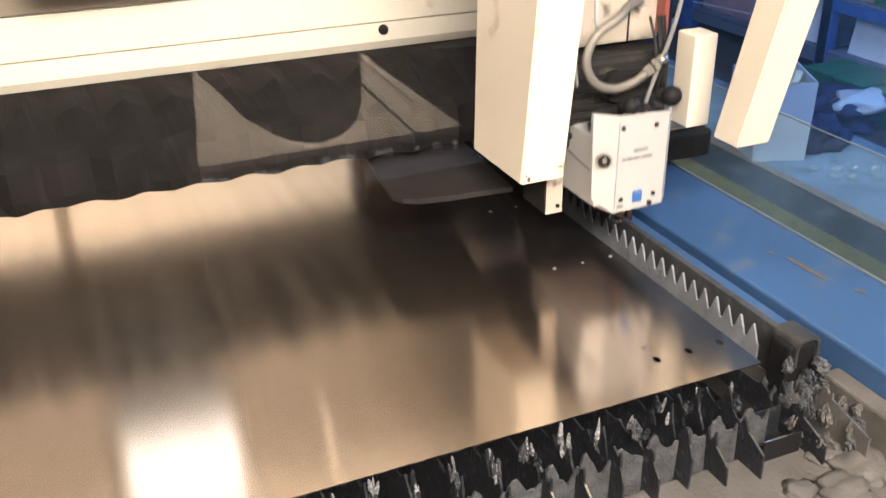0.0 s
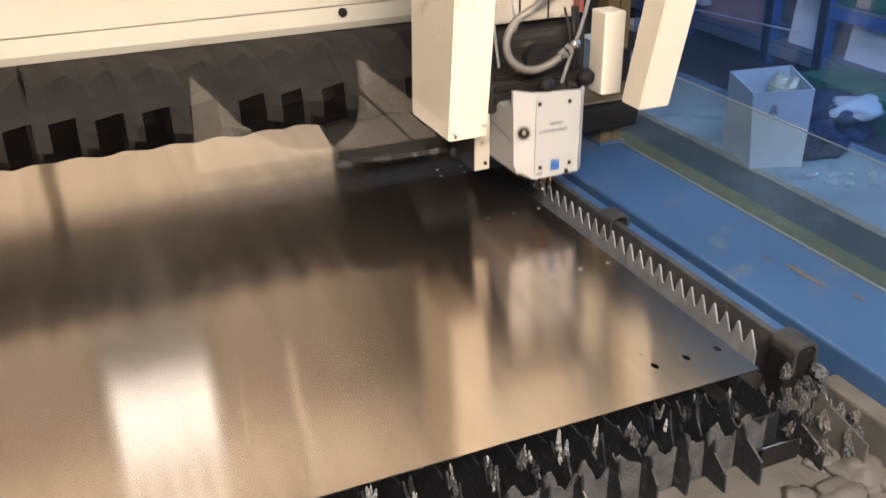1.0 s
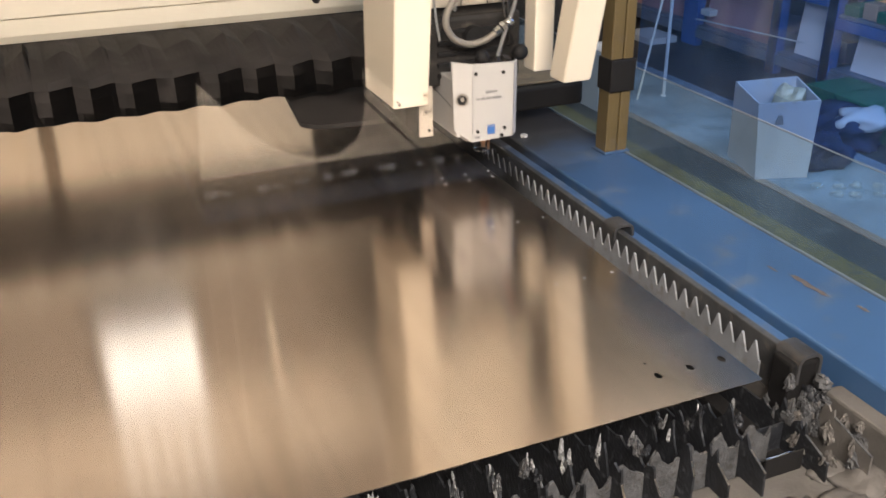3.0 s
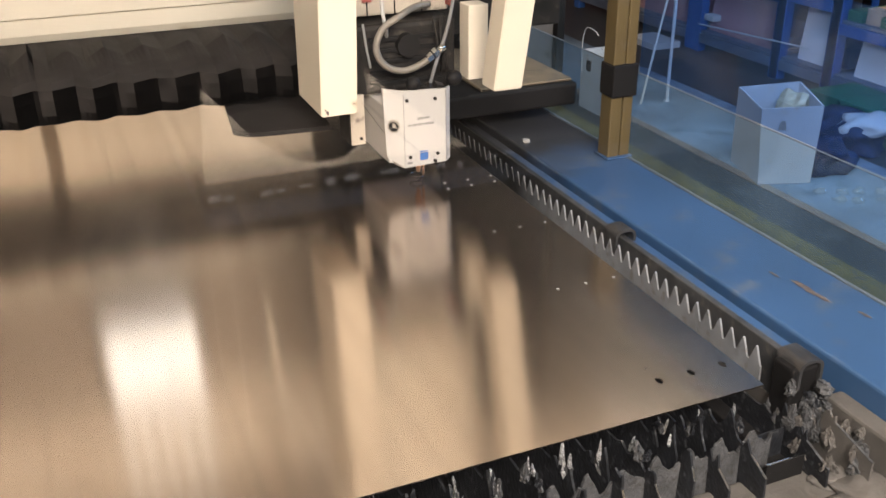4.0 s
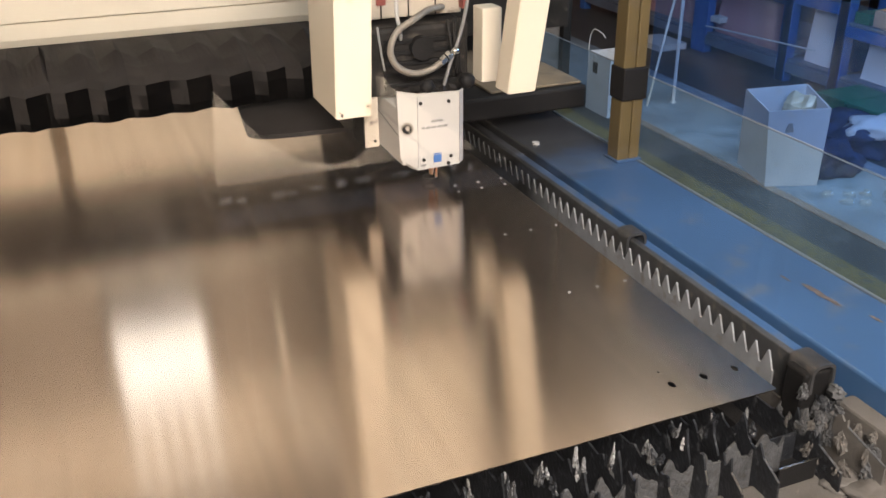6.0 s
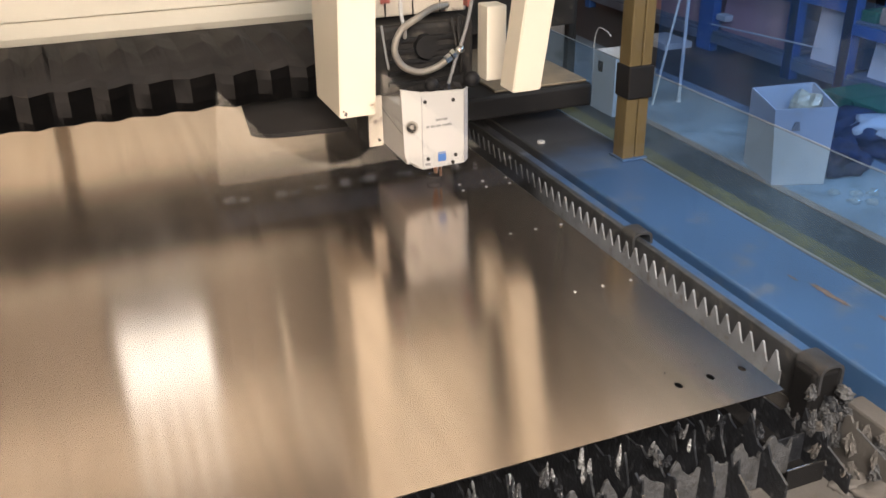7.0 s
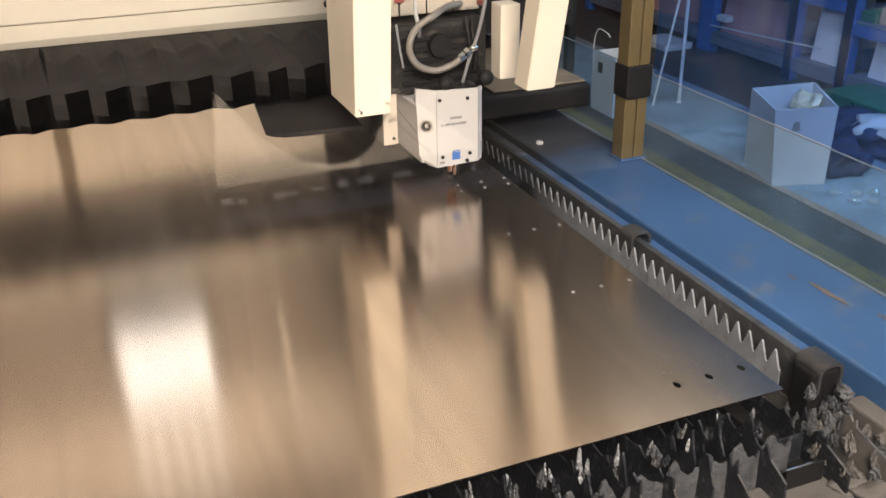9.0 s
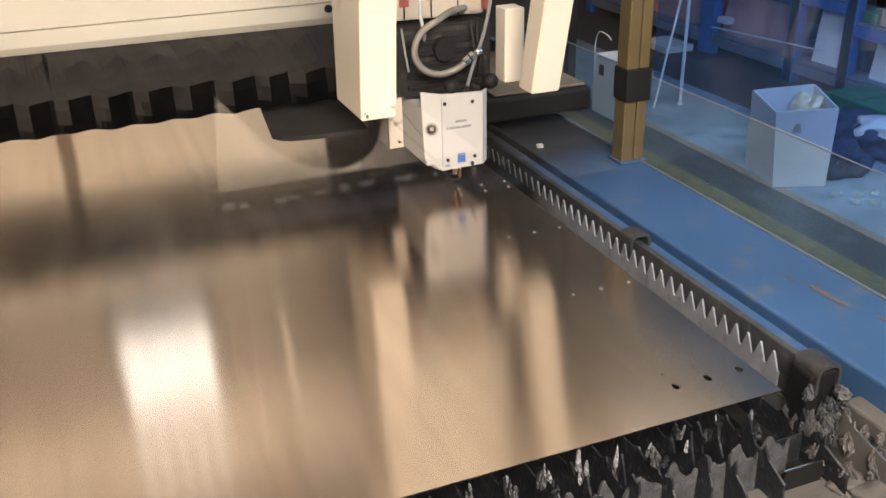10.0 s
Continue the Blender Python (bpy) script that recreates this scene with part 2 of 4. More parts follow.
# Blue reflected haze over this side is put into the tint and scatter.
HAZE = clear("hazed_clear_plastic", (0.74, 0.86, 0.98), 0.05, (0.42, 0.62, 0.8), 0.03)
PANE = clear("bluish_clear_pane", (0.60, 0.75, 0.99), 0.035, (0.16, 0.38, 0.8), 0.03)
GLASS = clear("clear_front_glass", (0.97, 0.98, 0.97), 0.0005, (0.3, 0.3, 0.3), 0.05)
TRANSLUCENT = clear("clear_film", (0.95, 0.95, 0.93), 0.14, (0.6, 0.66, 0.7), 0.08)
YFILM = mat("yellowish_film", (0.42, 0.385, 0.27), 0.25, var=0.3, scale=25, bump=0.6, bscale=60)
# Pale colour holds the glint on the hole rims.
BURR = mat("pale_glint_burr", (0.55, 0.54, 0.53), 0.5, var=0.1, scale=80)
PORT = mat("dull_port_metal", (0.30, 0.28, 0.25), 0.45, metal=0.4, var=0.25, scale=200)
COPPER = mat("copper_nozzle", (0.72, 0.42, 0.27), 0.3, metal=1.0, var=0.1)


# ---- mesh helpers ----
def box(bm, x0, x1, y0, y1, z0, z1, bevel=0.0):
    r = bmesh.ops.create_cube(bm, size=1)
    bmesh.ops.scale(bm, vec=(x1 - x0, y1 - y0, z1 - z0), verts=r["verts"])
    bmesh.ops.translate(bm, vec=((x0 + x1) / 2, (y0 + y1) / 2, (z0 + z1) / 2), verts=r["verts"])
    if bevel:
        es = list({e for v in r["verts"] for e in v.link_edges})
        bmesh.ops.bevel(bm, geom=es, offset=bevel, segments=2, affect="EDGES", profile=0.5)


def rod(bm, a, b, r, seg=16, r2=None):
    a, b = Vector(a), Vector(b)
    m = Matrix.Translation((a + b) / 2) @ (b - a).to_track_quat("Z", "Y").to_matrix().to_4x4()
    bmesh.ops.create_cone(bm, cap_ends=True, segments=seg, radius1=r, radius2=r if r2 is None else r2, depth=(b - a).length, matrix=m)


def prism(bm, pts, off):
    """A solid with the outline pts (3D, flat) swept by off."""
    off = Vector(off)
    a = [bm.verts.new(p) for p in pts]
    b = [bm.verts.new(Vector(p) + off) for p in pts]
    bm.faces.new(a), bm.faces.new(b[::-1])
    for i in range(len(pts)):
        j = (i + 1) % len(pts)
        bm.faces.new((a[j], a[i], b[i], b[j]))
    bmesh.ops.recalc_face_normals(bm, faces=bm.faces)


def hexa(bm, low, high):
    """A solid between two four-cornered rings."""
    a, b = [bm.verts.new(p) for p in low], [bm.verts.new(p) for p in high]
    bm.faces.new(a[::-1]), bm.faces.new(b)
    for i in range(4):
        j = (i + 1) % 4
        bm.faces.new((a[i], a[j], b[j], b[i]))
    bmesh.ops.recalc_face_normals(bm, faces=bm.faces)


def tube(bm, pts, r, seg=10):
    """A pipe of radius r along a smooth curve through pts."""
    pts = [Vector(p) for p in pts]
    path = []
    for i in range(len(pts) - 1):
        p0, p1, p2, p3 = pts[max(i - 1, 0)], pts[i], pts[i + 1], pts[min(i + 2, len(pts) - 1)]
        for k in range(8):
            s = k / 8
            path.append(0.5 * (2 * p1 + (p2 - p0) * s + (2 * p0 - 5 * p1 + 4 * p2 - p3) * s * s + (3 * p1 - p0 - 3 * p2 + p3) * s ** 3))
    path.append(pts[-1])
    rings = []
    for i, p in enumerate(path):
        d = (path[min(i + 1, len(path) - 1)] - path[max(i - 1, 0)]).normalized()
        u = d.orthogonal().normalized() if not rings else (u - d * u.dot(d)).normalized()
        w = d.cross(u)
        rings.append([bm.verts.new(p + r * (math.cos(a) * u + math.sin(a) * w)) for a in (2 * math.pi * k / seg for k in range(seg))])
    for a, b in zip(rings, rings[1:]):
        for k in range(seg):
            bm.faces.new((a[k], a[(k + 1) % seg], b[(k + 1) % seg], b[k]))
    bm.faces.new(rings[0][::-1]), bm.faces.new(rings[-1])


def mesh_of(name, bm, material, smooth=False):
    me = bpy.data.meshes.new(name)
    bm.to_mesh(me)
    bm.free()
    me.materials.append(material)
    if smooth:
        me.polygons.foreach_set("use_smooth", [True] * len(me.polygons))
    return me


def part(name, bm, material, parent=None, label="", smooth=False):
    ob = new(name, mesh_of(name, bm, material, smooth))
    ob.parent = parent
    return tagged(ob, label)


def made(fn, *a, **k):
    bm = bmesh.new()
    fn(bm, *a, **k)
    return bm


def structure(name, bm, material, label):
    return tagged(part(name, bm, material), label, name.split("_")[0], kind="structure")


Z = 0.85  # top of the sheet

# ---- large structure ----
structure("floor", made(box, -6, 9, -5, 9, -0.05, 0.0), FLOOR, "worn dark grey workshop floor with stains")
structure("wall_north", made(box, -6, 9, 9.0, 9.15, 0, 3.6), REDWALL, "reddish brown far wall of the hall")
structure("wall_south", made(box, -6, 9, -5.15, -5.0, 0, 3.6), SOUTHWALL, "dark grey brown wall of the hall")
structure("wall_west", made(box, -6.15, -6.0, -5, 9, 0, 3.6), WALL, "beige wall of the hall")
structure("wall_east", made(box, 9.0, 9.15, -5, 9, 0, 3.6), REDWALL, "reddish brown side wall of the hall")
structure("ceiling", made(box, -6, 9, -5, 9, 3.6, 3.7), WALL, "beige ceiling of the hall")
# Unseen, added to keep the floor's glare out of the window glass.
structure("floor_mat", made(box, -3.2, 1.6, -4.9, -0.82, 0.0, 0.012), BLACK, "black sheet added on the floor out of view")
# Pale strip of floor; part of the light haze is painted into it.
structure("pavement_walkway", made(box, 2.15, 2.85, -4.0, 8.5, 0.0, 0.004), HAZE_FLOOR, "pale blue grey floor strip with haze put into its colour")
structure("trim_line_orange", made(box, 2.095, 2.148, -4.0, 8.5, 0.0, 0.005), ORANGE, "faded orange floor marking line")
structure("trim_line_yellow", made(box, 1.745, 1.855, -4.0, 8.5, 0.0, 0.004), YLINE, "dirty yellow floor marking line")

# ---- cutting table ----
def slat_outline(rng, y_end, top, front_z):
    """Side outline of a slat: flame-like burnt teeth by the sheet, a straight sloping nose in front, a plain run under the sheet."""
    pts = [(y_end, 0.69), (y_end, front_z), (-0.082, front_z + 0.021)]
    y = -0.079
    while y < -0.052:
        pts.append((y, front_z + 0.03 + rng.uniform(-0.010, 0.022)))
        y += rng.uniform(0.003, 0.008)
    y = -0.046
    for k in range(2):
        base = top - rng.uniform(0.06, 0.075)
        tip = top - (rng.uniform(0.008, 0.028) if k == 0 else rng.uniform(0.03, 0.055))
        w = rng.uniform(0.034, 0.05)
        pts += [(y, base + rng.uniform(-0.006, 0.006)), (y + w * 0.22, base + (tip - base) * 0.4), (y + w * 0.36, base + (tip - base) * rng.uniform(0.55, 0.8)),
                (y + w * rng.uniform(0.42, 0.55), tip), (y + w * 0.66, base + (tip - base) * rng.uniform(0.5, 0.75)), (y + w * 0.85, base + (tip - base) * 0.25)]
        y += w + rng.uniform(0.004, 0.014)
    return pts + [(y + 0.01, top - 0.06), (2.6, top - 0.06), (2.6, 0.69)]


def slat(rng, x, y_end=-0.105, top=Z, front_z=0.765, thick=0.004):
    """The plate, and the worn bright top edge of its nose."""
    bm, edge = bmesh.new(), bmesh.new()
    lean = rng.uniform(-0.008, 0.008)
    pts = slat_outline(rng, y_end + rng.uniform(-0.02, 0.015), top, front_z + rng.uniform(-0.014, 0.012))
    put = lambda y, z: (x + lean * (z - 0.69) / 0.15, y, z)
    prism(bm, [put(y, z) for y, z in pts], (thick, 0, 0))
    bmesh.ops.triangulate(bm, faces=[f for f in bm.faces if len(f.verts) > 4])
    (y0, z0), (y1, z1) = pts[1], pts[2]
    prism(edge, [put(y0, z0 + 0.0004), put(y1, z1 + 0.0004), put(y1, z1 + 0.002), put(y0, z0 + 0.002)], (thick, 0, 0))
    return bm, edge


def crust(rng, x, y0=-0.045, y1=0.02, z0=0.80, z1=0.835, width=1.0):
    """One ragged drip of slag."""
    bm = bmesh.new()
    y, h = rng.uniform(y0, y1), rng.uniform(0.010, 0.022)
    m = pose(x + 0.002 + rng.uniform(-0.003, 0.003), y, rng.uniform(z0, z1), rng.uniform(-18, 18), rng.uniform(-12, 12), 0)
    q = Vector((rng.uniform(0.0018, 0.004) * width, rng.uniform(0.003, 0.006) * width, h))
    r = bmesh.ops.create_icosphere(bm, subdivisions=3, radius=1)
    off = Vector((rng.uniform(0, 50), rng.uniform(0, 50), 0))
    for v in r["verts"]:
        k = 1 + 0.8 * noise.noise(v.co * 2.2 + off) + 0.6 * noise.noise(v.co * 5.5 + off)
        taper = 1 - 0.45 * v.co.z
        v.co = m @ Vector((v.co.x * q.x * k * taper, v.co.y * q.y * k * taper, v.co.z * q.z * (0.8 + 0.3 * k)))
        v.co.z = min(v.co.z, Z - 0.003)
    return bm


def cross_plate(rng, x0, x1):
    """Upright plate across the slats, its top eaten into a ragged line."""
    bm = bmesh.new()
    pts, x = [(x0, 0.69)], x0
    while x < x1:
        near = 1 - abs(((x + 0.030) / 0.0635) % 1 - 0.5) * 2
        z = 0.772 + 0.042 * near ** 1.6 + 0.012 * noise.noise(Vector((x * 40, 0.3, 0))) + rng.uniform(-0.006, 0.007)
        pts.append((x, z))
        x += rng.uniform(0.004, 0.009)
    pts += [(x1, 0.79), (x1, 0.69)]
    prism(bm, [(x, -0.056, z) for x, z in pts], (0, 0.005, 0))
    bmesh.ops.triangulate(bm, faces=[f for f in bm.faces if len(f.verts) > 4])
    return bm


rng = random.Random(4)
table = tagged(new("cutting_table"), "steel laser cutting table with saw-toothed slagged slats", "cutting table")
part("base_frame", made(box, -3.2, 0.11, -0.02, 3.0, 0.0, 0.60, 0.01), BLACK, table)
part("front_rail", made(box, -3.2, 0.15, -0.34, -0.06, 0.55, 0.715, 0.008), DUST, table, "dusty brown steel front rail")
part("front_skirt", made(box, -3.2, 0.15, -0.32, -0.30, 0.0, 0.55), DARK, table)
for k in range(1, 40):
    x = -0.018 - 0.0635 * k
    plate, edge = slat(rng, x)
    sl = part("slat", plate, SLAT, table)
    part("worn_edge", edge, CHROME, sl, "bright worn edge")
    if k < 15:
        for q in range(rng.choice((2, 3, 3))):
            part("slag", crust(rng, x, -0.03, 0.004, 0.80, 0.838, width=rng.uniform(0.5, 0.9)), SLAG, sl, "pale lumpy slag drip")
        for q in range(2):
            part("slag", crust(rng, x, -0.052, 0.012, 0.785, 0.825, rng.uniform(1.0, 1.9)), SLAT if q else CRUST, sl, "dark lumpy slag drip")
part("cross_plate", cross_plate(rng, -1.6, -0.02), CRUST, table, "burnt cross plate with a ragged top")
for x, top, fz, stuff in ((0.036, 0.835, 0.765, SLAT), (0.092, 0.815, 0.770, DUST)):
    plate, edge = slat(rng, x, -0.15, top, fz)
    sl = part("slat", plate, stuff, table, "dusty outer slat")
    part("worn_edge", edge, CRUST, sl, "bright worn edge")
    for q in range(6):
        part("slag", crust(rng, x, -0.06, 0.03, 0.75, top - 0.025, 1.5), CRUST, sl, "dark lumpy slag drip")
channel = part("channel", made(box, -0.052, 0.028, -0.09, -0.086, 0.715, 0.756, 0.001), BLACK, table, "small black steel channel")
part("channel_floor", made(box, -0.052, 0.028, -0.0855, -0.036, 0.716, 0.72), BLACK, channel)
part("channel_wall", made(box, -0.052, 0.028, -0.0355, -0.032, 0.716, 0.775, 0.001), SLAT, channel)
part("channel_lip", made(box, -0.052, 0.028, -0.0895, -0.0865, 0.7565, 0.758), CHROME, channel, "worn bright lip")
# slag crusted over the end of the rail and the outer slats
for k in range(16):
    lump = crust(rng, rng.uniform(0.045, 0.13), -0.03, 0.004, 0.745, 0.83, rng.uniform(1.6, 3.0))
    part("slag", lump, CRUST if k % 3 else SLAT, table, "dark lumpy slag drip")
for k in range(26):
    lump = crust(rng, rng.choice((0.036, 0.092, 0.12)) + rng.uniform(-0.01, 0.01), -0.14, -0.02, 0.745, 0.79, rng.uniform(1.4, 2.6))
    part("slag", lump, DUST if k % 2 else CRUST, table, "dusty slag lump")


def dust_heap(cx, cy, r, seed):
    """A low, uneven mound of cutting dust on the front rail."""
    bm = bmesh.new()
    g = bmesh.ops.create_icosphere(bm, subdivisions=3, radius=1)
    for v in g["verts"]:
        q = 1 + 0.5 * noise.noise(v.co * 1.6 + Vector((seed, 0, 0))) + 0.2 * noise.noise(v.co * 5 + Vector((0, seed, 0)))
        v.co = Vector((cx + r * v.co.x * q, cy + r * 0.8 * v.co.y * q, max(0.7152, 0.716 + 0.4 * r * v.co.z * q)))
    return bm


for k, (x, y, r) in enumerate(((0.03, -0.20, 0.045), (0.09, -0.17, 0.055), (0.13, -0.21, 0.04), (-0.04, -0.17, 0.03), (-0.16, -0.18, 0.035), (0.065, -0.12, 0.04))):
    part("dust_heap", dust_heap(x, y, r, 3.0 * k), DUST, table, "low heap of brown cutting dust", True)


def comb():
    """The clean outer slat with its even triangular teeth."""
    pitch, y = 0.0365, 0.093
    pts = [(y, 0.775), (y, 0.812)]
    r = random.Random(9)
    while y < 2.55:
        pts += [(y + 0.003, 0.812), (y + pitch / 2 - 0.0015, 0.847 + r.uniform(-0.003, 0.001)), (y + pitch / 2 + 0.0015, 0.847), (y + pitch - 0.003, 0.812)]
        y += pitch
    pts += [(y, 0.775)]
    bm = bmesh.new()
    prism(bm, [(0.075, a, b) for a, b in pts], (0.004, 0, 0))
    bmesh.ops.triangulate(bm, faces=[f for f in bm.faces if len(f.verts) > 4])
    return bm


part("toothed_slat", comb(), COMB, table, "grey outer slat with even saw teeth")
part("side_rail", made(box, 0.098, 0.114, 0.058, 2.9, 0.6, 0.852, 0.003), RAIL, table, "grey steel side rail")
part("slat_shelf", made(box, 0.0, 0.097, 0.02, 2.9, 0.60, 0.72, 0.003), BLACK, table)


def strap(y0, y1, r=0.031, top=0.872):
    """A bent strap that arches over the outer slat and the rail."""
    bm = bmesh.new()
    cx, outer, inner = 0.104, [], []
    for k in range(13):
        a = math.pi * k / 12
        c, s = math.cos(a), math.sin(a)
        flat = lambda v, p: math.copysign(abs(v) ** p, v)
        outer.append((cx + r * flat(c, 0.6), y0, top - r + r * flat(s, 0.6)))
        inner.append((cx + (r - 0.006) * flat(c, 0.6), y0, top - r + (r - 0.006) * flat(s, 0.6)))
    outer = [(outer[0][0], y0, 0.80)] + outer + [(outer[-1][0], y0, 0.815)]
    inner = [(inner[0][0], y0, 0.80)] + inner + [(inner[-1][0], y0, 0.815)]
    ring = outer + inner[::-1]
    a = [bm.verts.new(p) for p in ring]
    b = [bm.verts.new((p[0], y1, p[2])) for p in ring]
    n, h = len(ring), len(outer)
    for i in range(n):
        j = (i + 1) % n
        bm.faces.new((a[i], a[j], b[j], b[i]))
    for i in range(h - 1):
        for q in (a, b):
            bm.faces.new((q[i], q[i + 1], q[n - 2 - i], q[n - 1 - i]))
    bmesh.ops.recalc_face_normals(bm, faces=bm.faces)
    return bm


# Black block fills the arch in place of the shade inside it.
part("clamp_core", made(box, 0.066, 0.127, 0.004, 0.056, 0.72, 0.858, 0.006), BLACK, table, "black block for the dark hollow of the clamp")
part("rail_clamp", strap(0.0, 0.062, 0.027, 0.872), CLAMP, table, "bent steel clamp over the rail")
part("rail_clamp", strap(0.60, 0.65, 0.027, 0.874), CLAMP, table, "bent steel clamp over the rail")

ledge = tagged(new("side_ledge"), "blue painted steel ledge with rust scuffs beside the table", "machine ledge")
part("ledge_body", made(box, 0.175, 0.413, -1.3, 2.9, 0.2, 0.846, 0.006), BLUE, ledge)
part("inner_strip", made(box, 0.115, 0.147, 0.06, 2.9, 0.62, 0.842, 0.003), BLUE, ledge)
part("gap_floor", made(box, 0.148, 0.174, -1.3, 2.9, 0.2, 0.77), BLACK, ledge)
part("edge_strip", made(box, 0.409, 0.417, -1.3, 2.9, 0.80, 0.850, 0.002), EDGE, ledge, "worn yellowish edge strip")
part("front_apron", made(box, 0.134, 0.1745, -1.3, -0.01, 0.4, 0.80, 0.006), DUST, ledge, "dusty brown apron")


def scuff(cx, cy, lx, ly, seed, n=22):
    bm, r = bmesh.new(), random.Random(seed)
    vs = [bm.verts.new((cx + lx * math.cos(a) * r.uniform(0.5, 1), cy + ly * math.sin(a) * r.uniform(0.6, 1), 0.8475)) for a in (2 * math.pi * k / n for k in range(n))]
    bm.faces.new(vs)
    return bm


part("rust_scuff", scuff(0.318, 0.24, 0.010, 0.075, 1), RUST, ledge, "orange rust scuff")
part("rust_scuff", scuff(0.345, 0.12, 0.006, 0.02, 2), RUST, ledge, "orange rust scuff")
part("rust_scuff", scuff(0.30, 0.33, 0.004, 0.02, 3), RUST, ledge, "orange rust scuff")
part("ledge_button", made(rod, (0.213, 1.31, 0.846), (0.213, 1.31, 0.853), 0.011, 14), WHITE, ledge, "small white round cap")


HOLE_X = (-0.159, -0.0925, -0.025)
BIG_HOLES = [(x, 0.082) for x in HOLE_X]
SMALL_HOLES = [(x + dx, y) for x in HOLE_X for dx, y in ((0, 0.124), (0.003, 0.450), (0.006, 0.761), (0.010, 1.050), (0.018, 1.092))]


def sheet_mesh():
    """The sheet with its cut holes, filled between outline and hole rims."""
    bm = bmesh.new()

    def loop(pts):
        vs = [bm.verts.new((x, y, Z)) for x, y in pts]
        return [bm.edges.new((vs[i], vs[(i + 1) % len(vs)])) for i in range(len(vs))]

    def round_hole(cx, cy, rx, ry=None):
        return loop([(cx + rx * math.cos(a), cy + (ry or rx) * math.sin(a)) for a in (2 * math.pi * k / 12 for k in range(12))])

    es = loop([(-2.6, 0), (0, 0), (0, 2.6), (-2.6, 2.6)])
    for x, y in BIG_HOLES:
        es += round_hole(x, y, 0.0062, 0.0092)
    for x, y in SMALL_HOLES:
        es += round_hole(x, y, 0.0026)
    bmesh.ops.triangle_fill(bm, edges=es, use_beauty=True)
    top = bm.faces[:]
    for f in top:
        f.normal_update()
        if f.normal.z < 0:
            f.normal_flip()
    r = bmesh.ops.extrude_face_region(bm, geom=top, use_keep_orig=True)
    for v in r["geom"]:
        if isinstance(v, bmesh.types.BMVert):
            v.co.z -= 0.0025
    bmesh.ops.recalc_face_normals(bm, faces=bm.faces)
    return bm


sheet = part("metal_sheet", sheet_mesh(), STEEL)
uv = sheet.data.uv_layers.new(name="grain")
for lp in sheet.data.loops:
    v = sheet.data.vertices[lp.vertex_index].co
    uv.data[lp.index].uv = (v.y, v.x)
tagged(sheet, "brushed stainless steel sheet with small cut holes on the slats", "metal sheet")

for x, y in SMALL_HOLES:
    if y < 0.3:
        continue
    bm = bmesh.new()
    tube(bm, [(x + 0.003 * math.cos(a), y + 0.003 * math.sin(a), Z + 0.0004) for a in (2 * math.pi * k / 6 for k in range(7))], 0.0006, 5)
    part("burr", bm, BURR, sheet, "burr round a small hole with its glint as pale colour")

# ---- side guard ----
post = tagged(new("guard_post"), "ochre yellow extruded guard post with black clamp", "post")
part("shaft", made(box, 0.350, 0.386, 1.08, 1.135, 0.846, 1.325, 0.004), YELLOW, post)
part("shaft", made(box, 0.389, 0.420, 1.08, 1.135, 0.846, 1.325, 0.004), YELLOW, post)
part("groove", made(box, 0.384, 0.393, 1.09, 1.13, 0.846, 1.324), BLACK, post)
part("clamp", made(box, 0.346, 0.424, 1.07, 1.14, 1.025, 1.115, 0.004), BLACK, post, "black plastic clamp")
part("foot", made(box, 0.344, 0.425, 1.07, 1.145, 0.8465, 0.853, 0.002), BLUE, post, "blue foot plate")

guard = tagged(new("plastic_guard"), "hazy clear plastic guard strip outside the ledge", "plastic guard")
part("sheet", made(box, 0.428, 0.431, -1.2, 2.9, 0.60, 1.085), HAZE, guard)
part("top_edge", made(box, 0.427, 0.432, -1.2, 2.9, 1.085, 1.0865), EDGE, guard, "pale cut edge")
window = tagged(new("guard_window"), "large bluish clear guard window above the ledge", "guard window")
part("pane", made(box, 0.433, 0.437, -1.2, 1.08, 1.088, 1.40), PANE, window)

